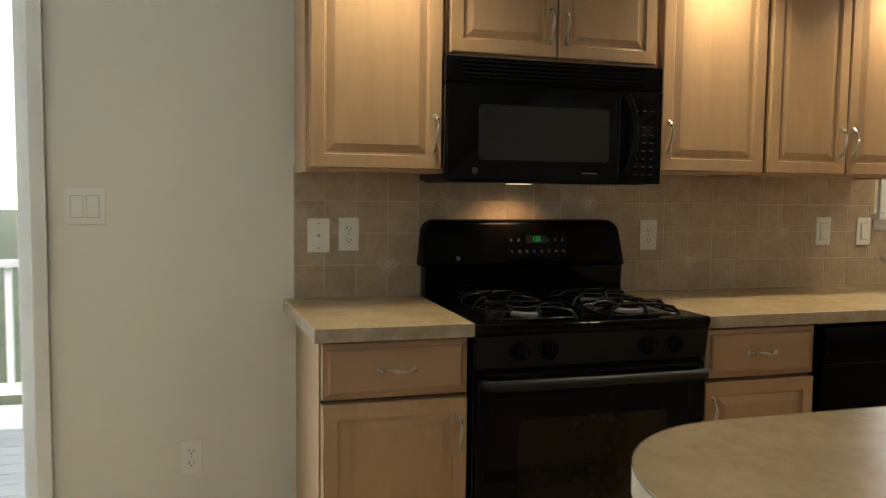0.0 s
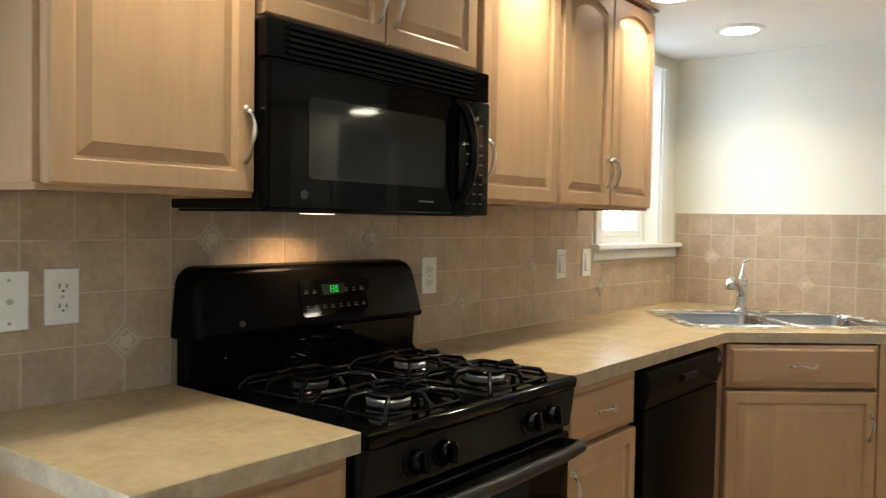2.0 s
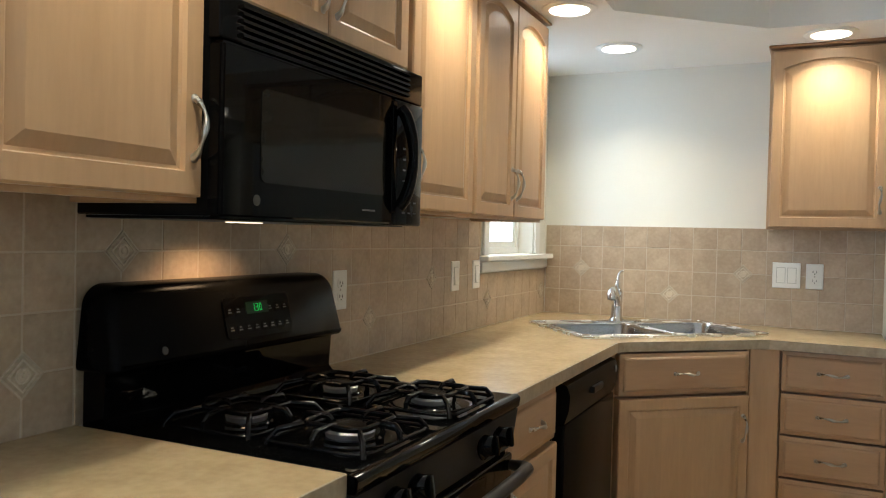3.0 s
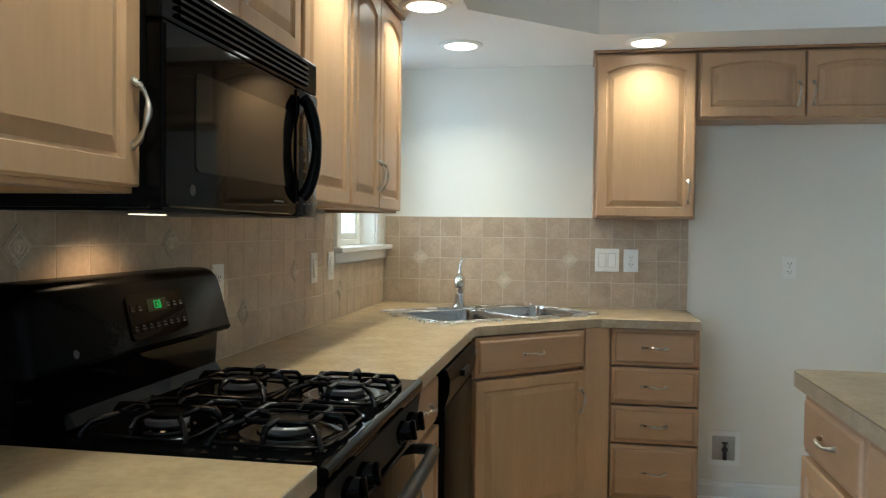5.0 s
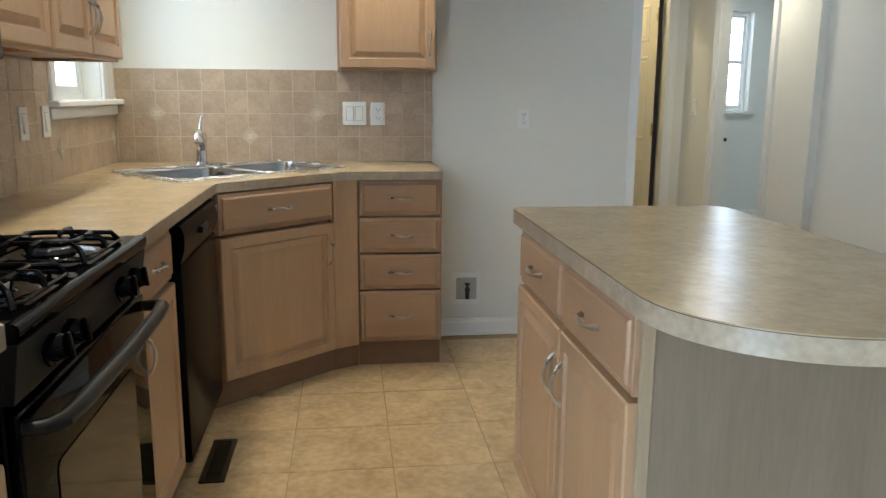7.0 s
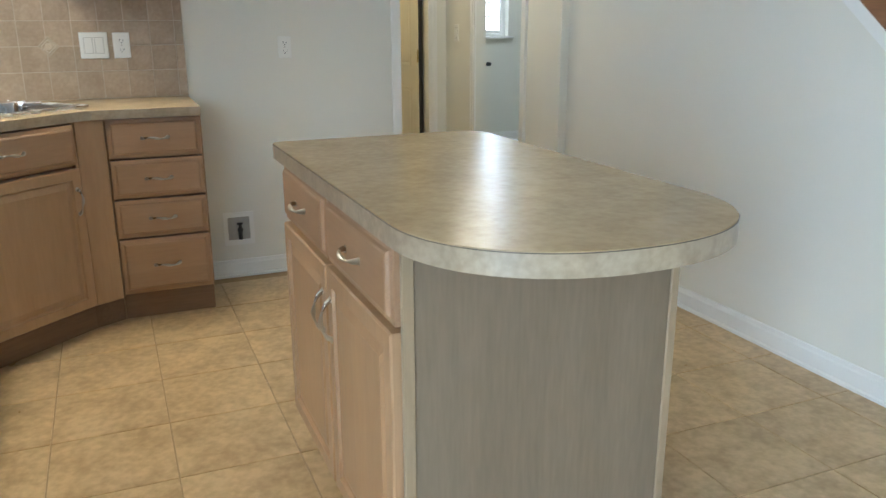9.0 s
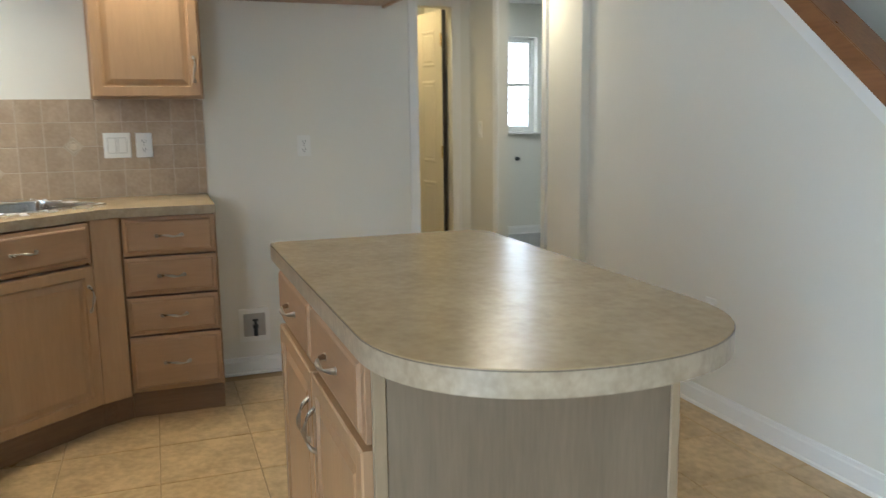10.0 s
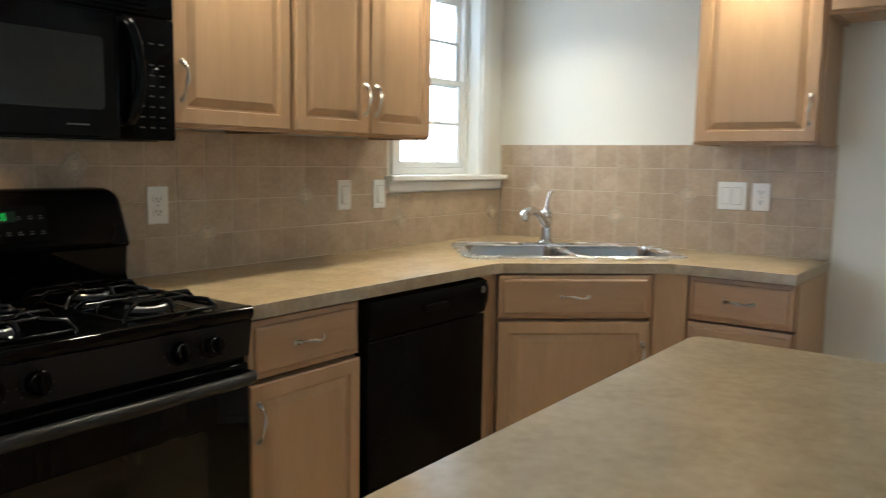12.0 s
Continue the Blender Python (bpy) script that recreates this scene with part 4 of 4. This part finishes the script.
for x0, y0, x1, y1 in bowls:
    ring = [(x, y, 0.0070) for x, y in rounded(x0 - 0.003, y0 - 0.003, x1 + 0.003, y1 + 0.003, 0.062, 6)]
    part("bowl_bead", tube(bmesh.new(), ring + [ring[0]], 0.0036, 8), RIM, sink, "bright rolled bowl edge", True)
    bm, loops = bmesh.new(), []
    for d_in, z, r in ((0.0, 0.0072, 0.06), (0.004, -0.004, 0.058), (0.012, -0.150, 0.055), (0.030, -0.172, 0.05), (0.10, -0.178, 0.02)):
        loops.append([bm.verts.new((x, y, z)) for x, y in rounded(x0 + d_in, y0 + d_in, x1 - d_in, y1 - d_in, r)])
    for a, b in zip(loops, loops[1:]):
        for i in range(len(a)):
            bm.faces.new((a[i], a[(i + 1) % len(a)], b[(i + 1) % len(b)], b[i]))
    bm.faces.new(loops[-1])
    bowl = part("bowl", bm, STEEL, sink, "brushed steel bowl", True)
    part("drain", lathe(bmesh.new(), [(0.045, 0.0), (0.042, 0.003), (0.036, 0.002), (0.02, -0.002), (0, -0.002)], 24), CHROME, bowl, smooth=True, at=pose((x0 + x1) / 2, (y0 + y1) / 2, -0.1775))
faucet = thing("faucet", sm @ pose(-0.022, 0.215, 0.9216), "chrome single-lever kitchen faucet on the sink rim", "faucet")
part("deck_plate", prism(bmesh.new(), rounded(-0.125, -0.028, 0.125, 0.028, 0.027), 0.0, 0.008), CHROME, faucet, smooth=True)
part("column", lathe(bmesh.new(), [(0.034, 0.0082), (0.031, 0.014), (0.024, 0.026), (0.0225, 0.090), (0.0255, 0.093), (0.0255, 0.098), (0.024, 0.101), (0.0255, 0.120), (0.0265, 0.132), (0.0235, 0.146), (0.014, 0.156), (0, 0.158)], 24), CHROME, faucet, smooth=True)
swing = (sm @ pose(-0.022, 0.215, 0.9216)).to_3x3().inverted() @ Vector((-0.99, -0.14, 0.0))
along = lambda r, z: (swing.x * r, swing.y * r, z)
part("spout", tube(bmesh.new(), [along(0.0, 0.080), along(0.035, 0.103), along(0.075, 0.125), along(0.120, 0.145), along(0.150, 0.154)], [0.021, 0.020, 0.018, 0.0165, 0.016], 16), CHROME, faucet, "chrome swivel spout", True)
part("spray_head", tube(bmesh.new(), [along(0.1505, 0.1565), along(0.165, 0.157), along(0.215, 0.155), along(0.238, 0.148), along(0.252, 0.134), along(0.256, 0.120)], [0.0165, 0.0185, 0.0200, 0.0205, 0.0205, 0.0180], 16), CHROME, faucet, "pull-out spray head", True)
part("lever", tube(bmesh.new(), [(0.0, 0.0, 0.150), (0.002, 0.002, 0.176), (0.006, 0.004, 0.200), (0.010, 0.005, 0.219), (0.018, 0.004, 0.231), (0.032, 0.000, 0.235)], [0.0125, 0.0075, 0.0050, 0.0048, 0.0052, 0.0044], 12), CHROME, faucet, "chrome lever", True)


# ---- lights ----
def downlight(x, y, z):
    root = thing("recessed_light", pose(x, y, z), "white-trimmed lit recessed ceiling light", "recessed light", "recessed ceiling lights")
    bm = lathe(bmesh.new(), [(0.064, -0.0004), (0.100, -0.0004), (0.101, -0.003), (0.094, -0.007), (0.072, -0.008), (0.066, -0.004)], 36)
    part("trim_ring", bm, TRIM, root, "white trim ring", True)
    part("lens", lathe(bmesh.new(), [(0.072, -0.0085), (0.070, -0.0095), (0, -0.011)], 36), LENS, root, "glowing lamp", True)


for x, y in CANS:
    downlight(x, y, SOFFIT)
hall_light = thing("ceiling_light", pose(3.98, -0.20, 2.14), "white glass dome hallway ceiling light, lit", "ceiling light")
part("base_ring", lathe(bmesh.new(), [(0.125, 0), (0.128, -0.008), (0.118, -0.014), (0, -0.014)], 36), TRIM, hall_light, smooth=True)
part("dome", lathe(bmesh.new(), [(0.112, -0.0145), (0.106, -0.028), (0.085, -0.040), (0.045, -0.047), (0, -0.049)], 36), LENS, hall_light, "glowing glass dome", True)
pantry_light = thing("ceiling_light", pose(5.50, 0.12, TOP), "small lit ceiling bulb in the pantry", "ceiling light")
part("socket", lathe(bmesh.new(), [(0.055, 0), (0.052, -0.020), (0.022, -0.032), (0.020, -0.045), (0, -0.045)], 24), TRIM, pantry_light, smooth=True)
part("bulb", lathe(bmesh.new(), [(0.014, -0.0455), (0.030, -0.066), (0.030, -0.084), (0.016, -0.098), (0, -0.102)], 20), LENS, pantry_light, "glowing bulb", True)
fx = thing("fluorescent_light", pose(6.55, -1.50, TOP), "white ceiling fluorescent strip light, lit", "ceiling light")
part("housing", blocks(((-0.50, -0.06, -0.045), (0.50, 0.06, 0.0)), bevel=0.006, seg=2), TRIM, fx)
for y in (-0.032, 0.032):
    part("tube", tube(bmesh.new(), [(-0.48, y, -0.062), (0.48, y, -0.062)], 0.015, 12), TUBE, fx, "glowing tube", True)


# ---- plates, outlets and boxes ----
def wall_plate(name, m, w, h, label, kind):
    root = thing(name, m, label, "outlet" if kind == "outlet" else "switch", "wall plates")
    part("plate", blocks(((-w / 2, -0.006, -h / 2), (w / 2, 0, h / 2)), bevel=0.003, seg=2), PLASTIC, root)
    if kind == "outlet":
        for z in (-0.020, 0.020):
            face = part("receptacle", prism(bmesh.new(), rounded(-0.017, z - 0.014, 0.017, z + 0.014, 0.009), -0.0085, -0.0062, "y"), PLASTIC, root)
            part("slots", blocks(((-0.0085, -0.0092, z - 0.003), (-0.0062, -0.0086, z + 0.007)), ((0.0062, -0.0092, z - 0.003), (0.0085, -0.0092 + 0.0006, z + 0.006)), ((-0.0025, -0.0092, z - 0.010), (0.0025, -0.0086, z - 0.006))), SLOT, face)
        part("screw", lathe(bmesh.new(), [(0.0035, 0), (0.003, 0.001), (0, 0.0012)], 10, Matrix.Translation((0, -0.006, 0)) @ pose(0, 0, 0, 90)), NICKEL, root)
    elif kind == "rocker":
        n = 2 if w > 0.09 else 1
        for k in range(n):
            x = (k - (n - 1) / 2) * 0.046
            # Thin grey plate behind each rocker draws the shaded gap.
            part("rocker_gap_shade", blocks(((x - 0.0195, -0.0068, -0.036), (x + 0.0195, -0.0061, 0.036))), SHADOWGAP, root)
            part("rocker", prism(bmesh.new(), [(-0.0069, -0.033), (-0.0125, -0.033), (-0.0080, 0.033), (-0.0069, 0.033)], x - 0.0165, x + 0.0165, "x"), PLASTIC, root)
    else:
        part("jack", lathe(bmesh.new(), [(0.006, 0), (0.006, 0.003), (0.0045, 0.009), (0, 0.009)], 14, Matrix.Translation((0, -0.006, 0)) @ pose(0, 0, 0, 90)), NICKEL, root, "small metal jack")
        for z in (-0.042, 0.042):
            part("screw", lathe(bmesh.new(), [(0.0035, 0), (0.003, 0.001), (0, 0.0012)], 10, Matrix.Translation((0, -0.006, z)) @ pose(0, 0, 0, 90)), NICKEL, root)
    return root


TF = YN - 0.0085
wall_plate("light_switch", pose(-0.197, YN, 1.228), 0.118, 0.115, "white double rocker switch on painted wall", "rocker")
wall_plate("outlet", pose(0.112, YN, 0.400), 0.070, 0.114, "white duplex outlet low on painted wall", "outlet")
wall_plate("cable_plate", pose(0.531, TF, 1.134), 0.076, 0.116, "white cable jack plate on tiled backsplash", "jack")
wall_plate("outlet", pose(0.634, TF, 1.138), 0.070, 0.114, "white duplex outlet on backsplash by the range", "outlet")
wall_plate("outlet", pose(1.797, TF, 1.131), 0.072, 0.116, "white duplex outlet on backsplash by the range", "outlet")
wall_plate("light_switch", pose(2.618, TF, 1.142), 0.072, 0.116, "white rocker switch on backsplash", "rocker")
wall_plate("light_switch", pose(2.826, TF, 1.142), 0.072, 0.116, "white rocker switch below the window edge", "rocker")
EF = XE - 0.0085
wall_plate("light_switch", pose(EF, 1.828, 1.154, 0, 0, -90), 0.118, 0.116, "white double rocker switch on tiled backsplash", "rocker")
wall_plate("outlet", pose(EF, 1.711, 1.153, 0, 0, -90), 0.072, 0.114, "white duplex outlet on tiled backsplash", "outlet")
wall_plate("outlet", pose(XE, 0.961, 1.133, 0, 0, -90), 0.066, 0.105, "white outlet on wall of the refrigerator space", "outlet")
wall_plate("light_switch", pose(4.957, -0.50, 1.176, 0, 0, 180), 0.070, 0.114, "white rocker switch on the hallway wall", "rocker")
wall_plate("outlet", pose(2.499, -0.55, 0.425, 0, 0, 180), 0.070, 0.114, "white duplex outlet low on the stair wall", "outlet")
wb = thing("water_supply_box", pose(XE, 1.249, 0.236, 0, 0, -90), "white recessed water supply box with valve in wall", "water box")
part("frame", plate_with_holes(bmesh.new(), rounded(-0.076, -0.085, 0.076, 0.085, 0.004, 2), [rounded(-0.055, -0.060, 0.055, 0.060, 0.004, 2)], 0.0, 0.007), PLASTIC, wb, at=pose(0, 0, 0, 90))
part("back", blocks(((-0.054, -0.0022, -0.059), (0.054, -0.0005, 0.059))), material("box_liner", (0.42, 0.40, 0.35), rough=0.6, vary=0.1, scale=9), wb)
valve = part("valve", lathe(bmesh.new(), [(0.010, -0.055), (0.010, -0.015), (0.014, -0.012), (0.014, 0.002), (0.008, 0.006), (0.006, 0.022)], 14, Matrix.Translation((0.004, -0.016, 0))), SLOT, wb, "dark brass valve", True)
part("valve_handle", blocks(((-0.010, -0.022, 0.022), (0.018, -0.010, 0.032)), bevel=0.002), SLOT, valve)
reg = thing("floor_register", pose(2.20, 2.290, FL - 0.004), "dark bronze slotted floor register beside the dishwasher", "floor register")
part("frame", plate_with_holes(bmesh.new(), rounded(0, 0, 0.33, 0.085, 0.004, 2), [rounded(0.018, 0.016, 0.312, 0.069, 0.002, 1)], 0.0045, 0.010), BRONZE, reg)
part("backing", blocks(((0.018, 0.016, 0.0044), (0.312, 0.069, 0.0050))), SLOT, reg)
for k in range(18):
    part("slat", blocks(((0.024 + 0.016 * k, 0.0165, 0.0052), (0.031 + 0.016 * k, 0.0685, 0.0092))), BRONZE, reg)

# ---- pantry and utility room ----
pd = thing("door_pantry", pose(5.245, -0.352, 0.012, 0, 0, -80), "cream six-panel pantry door standing open", "door", kind="structure")
part("leaf", blocks(((-0.035, 0, 0), (0, 0.64, 2.01)), bevel=0.002), DOORPAINT, pd)
for z0, z1 in ((0.20, 0.78), (0.92, 1.52), (1.62, 1.88)):
    for y0 in (0.10, 0.355):
        bm = bmesh.new()
        loops = [[bm.verts.new((x, y, z)) for y, z in ((y0 + i, z0 + i), (y0 + 0.19 - i, z0 + i), (y0 + 0.19 - i, z1 - i), (y0 + i, z1 - i))] for i, x in ((0, -0.0352), (0.012, -0.0410), (0.030, -0.0365), (0.042, -0.0400))]
        for a, b in zip(loops, loops[1:]):
            for i in range(4):
                bm.faces.new((a[i], a[(i + 1) % 4], b[(i + 1) % 4], b[i]))
        bm.faces.new(loops[-1])
        bmesh.ops.recalc_face_normals(bm, faces=bm.faces)
        part("panel", bm, DOORPAINT, pd)
# Shade between door and jamb is put in as a dark strip.
part("hinge_gap_shade", blocks(((-0.032, -0.0032, 0), (-0.001, -0.0004, 2.01))), SLOT, pd, "dark strip standing in for shade in the hinge gap")
part("knob", lathe(bmesh.new(), [(0.026, 0), (0.026, 0.004), (0.010, 0.008), (0.010, 0.028), (0.024, 0.040), (0.026, 0.052), (0.016, 0.062), (0, 0.063)], 20), BRASS, pd, "brass knob", True, pose(-0.0352, 0.58, 0.96, 0, -90, 0))
for z in (0.25, 1.0, 1.80):
    part("hinge", tube(bmesh.new(), [(-0.041, -0.002, z - 0.045), (-0.041, -0.002, z + 0.045)], 0.006, 8), BRASS, pd, "brass hinge")
for z in (0.45, 0.78, 1.10, 1.42, 1.73):
    single("pantry_shelf", blocks(((5.93, -0.499, z), (6.149, 0.519, z + 0.016)), bevel=0.002), DOORPAINT, "cream painted pantry shelf on back wall", "shelf")
# Dark hardware of the utility doorway, placed on the wall behind it.
single("utility_door_hardware", lathe(bmesh.new(), [(0.022, 0), (0.020, 0.006), (0.010, 0.012), (0.012, 0.035), (0.020, 0.045), (0, 0.05)], 16), SLOT, "small dark door hardware set on utility room wall", "valve", smooth=True, m=pose(7.60, -2.03, 0.81, 0, -90, 0))

# ---- outside ----
single("ground", blocks(((-400, -400, -0.9), (400, 400, -0.6))), GRASS, "green lawn around the house", "ground", "structure")
HAZE = glow("bright_overcast_distance", (0.93, 0.97, 1.0), 3.0)
single("backdrop", blocks(((-90, 70, -0.6), (90, 70.5, 60))), HAZE, "bright hazy sky and distance", "backdrop", "structure")
single("backdrop_east", blocks(((80, -90, -0.6), (80.5, 68, 60))), HAZE, "bright hazy sky and distance", "backdrop", "structure")
deck = thing("deck", pose(0, 0, 0), "timber deck outside the patio door, coloured pale for daylight glare", "deck", kind="structure")
for k in range(17):
    part("board", blocks(((-5.0, 3.16 + 0.145 * k, -0.09), (2.0, 3.298 + 0.145 * k, -0.055))), DECK, deck)
rail = thing("deck_railing", pose(0, 5.55, -0.055), "timber deck railing with square balusters, coloured pale for daylight glare", "railing")
part("top_rail", blocks(((-5.0, -0.05, 0.86), (2.0, 0.05, 0.90))), DECK, rail)
part("bottom_rail", blocks(((-5.0, -0.02, 0.08), (2.0, 0.02, 0.15))), DECK, rail)
base = part("baluster", blocks(((-0.018, -0.018, 0.1505), (0.018, 0.018, 0.8595))), DECK, rail, at=pose(-4.9, 0, 0))
for k in range(1, 50):
    o = base.copy()
    scene.collection.objects.link(o)
    o.matrix_local = pose(-4.9 + 0.14 * k, 0, 0)


# ---- tiles, last ----
def tile_mesh(name, w, h, d, mat, bevel=0.0016):
    return link_mesh(name, blocks(((-w / 2, -d, -h / 2), (w / 2, 0, h / 2)), bevel=bevel), mat)


def place(name, me, parent, m):
    ob = new(name, me)
    ob.parent = parent
    ob.matrix_local = m
    return ob


PX, Z0 = 0.1095, 0.9155
RZ_N = [Z0, 1.032, 1.142, 1.252, 1.3635]
RZ_E = [Z0, 1.040, 1.152, 1.2615, 1.3655]
TD = 0.0085
bsn = thing("backsplash_north", pose(0, YN, 0), "beige glazed ceramic tile backsplash with diamond inserts", "backsplash", kind="structure")
bse = thing("backsplash_east", pose(XE, 0, 0, 0, 0, -90), "beige glazed ceramic tile backsplash with diamond inserts", "backsplash", kind="structure")


def backsplash(root, u0, u1, first, inserts, RZ, cut=None):
    """Tiles in a square grid from u0 to u1; a corner of four tiles gives way to each diamond insert."""
    grout = bmesh.new()
    spans = []
    u = first
    while u < u1 - 0.004:
        spans.append((max(u, u0), min(u + PX, u1)))
        u += PX
    box(grout, (u0, -0.0074, Z0 - 0.001), (u1, -0.0004, RZ[4])) if cut is None else [box(grout, *b) for b in
        (((u0, -0.0074, Z0 - 0.001), (cut[0], -0.0004, RZ[4])), ((cut[0], -0.0074, Z0 - 0.001), (u1, -0.0004, cut[1])))]
    part("grout", grout, GROUT, root, "sandy grout")
    cache = {}
    for a, b in spans:
        for k in range(4):
            z0, z1 = RZ[k], RZ[k + 1]
            if cut and b > cut[0] + 0.002:
                if a < cut[0] - 0.02:
                    b2 = cut[0] if z1 > cut[1] + 0.002 else b
                else:
                    b2 = b
                    z1 = min(z1, cut[1])
            else:
                b2 = b
            if b2 - a < 0.008 or z1 - z0 < 0.012:
                continue
            w, h = round(b2 - a - 0.003, 4), round(z1 - z0 - 0.003, 4)
            if (w, h) not in cache:
                cache[w, h] = tile_mesh("tile", w, h, TD, WALLTILE)
            place("tile", cache[w, h], root, pose((a + b2) / 2, 0, (z0 + z1) / 2))
    s = 0.042
    dia = link_mesh("insert", diamond(s), INSERT)
    lines = link_mesh("insert_relief", diamond_relief(s), RELIEF)
    edge = link_mesh("insert_grout", prism(bmesh.new(), [(-s - 0.0035, 0), (0, -s - 0.0035), (s + 0.0035, 0), (0, s + 0.0035)], -TD - 0.0006, -0.004, "y"), GROUT)
    for u, z in inserts:
        place("insert_joint", edge, root, pose(u, 0, z))
        piece = place("insert_tile", dia, root, pose(u, 0, z))
        place("relief", lines, piece, pose(0, 0, 0))


def diamond_ring(bm, r0, r1, y0, y1):
    """A square frame on its point, between two half diagonals, standing from y0 out to y1."""
    loops = [[bm.verts.new((x * r, y, z * r)) for x, z in ((-1, 0), (0, -1), (1, 0), (0, 1))] for r, y in ((r1, y0), (r1 - 0.0008, y1), (r0 + 0.0008, y1), (r0, y0))]
    for a, b in zip(loops, loops[1:]):
        for i in range(4):
            bm.faces.new((a[i], a[(i + 1) % 4], b[(i + 1) % 4], b[i]))


def diamond(s):
    """The body of a diamond insert, with a slightly sunken field."""
    bm, loops = bmesh.new(), []
    for r, y in ((s, -0.0088), (s, -0.0118), (s * 0.97, -0.0124), (s * 0.90, -0.0124), (s * 0.87, -0.0112)):
        loops.append([bm.verts.new((x * r, y, z * r)) for x, z in ((-1, 0), (0, -1), (1, 0), (0, 1))])
    for a, b in zip(loops, loops[1:]):
        for i in range(4):
            bm.faces.new((a[i], a[(i + 1) % 4], b[(i + 1) % 4], b[i]))
    bm.faces.new(loops[-1])
    bmesh.ops.recalc_face_normals(bm, faces=bm.faces)
    return bm


def diamond_relief(s):
    """A raised frame, a rosette ring with its boss, and a leaf in each point."""
    bm = bmesh.new()
    diamond_ring(bm, s * 0.62, s * 0.74, -0.0113, -0.0142)
    lathe(bm, [(0.0150, 0.0113), (0.0142, 0.0142), (0.0112, 0.0142), (0.0102, 0.0114)], 16, pose(0, 0, 0, 90))
    lathe(bm, [(0.0060, 0.0113), (0.0045, 0.0138), (0, 0.0142)], 10, pose(0, 0, 0, 90))
    bmesh.ops.recalc_face_normals(bm, faces=bm.faces)
    return bm


G0 = 0.444
backsplash(bsn, 0.449, XE - 0.0095, G0, [(G0 + 3 * PX, RZ_N[1]), (G0 + 5 * PX, RZ_N[3]), (G0 + 10 * PX, RZ_N[3]), (G0 + 14 * PX, RZ_N[1]), (G0 + 18 * PX, RZ_N[2]), (G0 + 23 * PX, RZ_N[1]), (3.676, RZ_N[1])], RZ_N, cut=(2.880, 1.142))
backsplash(bse, -YN + 0.0095, -1.436, -2.348 - 6 * 0.1105 + 0.003, [(-2.786, RZ_E[2]), (-2.346, RZ_E[1]), (-2.014, RZ_E[2])], RZ_E)

# floor tiles: single ones round the walk, the rest joined
P, GX, GY = 0.3545, 2.25, 1.727
tile = link_mesh("floor_tile", blocks(((-P / 2 + 0.002, -P / 2 + 0.002, -0.008), (P / 2 - 0.002, P / 2 - 0.002, 0.0005)), bevel=0.0012), FLOORTILE)
rest = bmesh.new()
for i in range(-18, 11):
    for j in range(-15, 4):
        cx, cy = GX + (i + 0.5) * P, GY + (j + 0.5) * P
        if cx > 6.1 or cy > YN - 0.1 or cx < -3.85 or cy < -3.45 or (cx > 3.5 and cy < -0.6) or (cx > XE - 0.1 and cy > 0.5):
            continue
        if cx > -0.9 and cy > -0.6:
            place("floor_tile", tile, floor, pose(cx, cy, FL))
        else:
            box(rest, (cx - P / 2 + 0.003, cy - P / 2 + 0.003, FL - 0.008), (cx + P / 2 - 0.003, cy + P / 2 - 0.003, FL + 0.0005))
tagged(part("floor_tiles_far", rest, FLOORTILE, floor, "beige ceramic floor tiles"), kind="stuff")
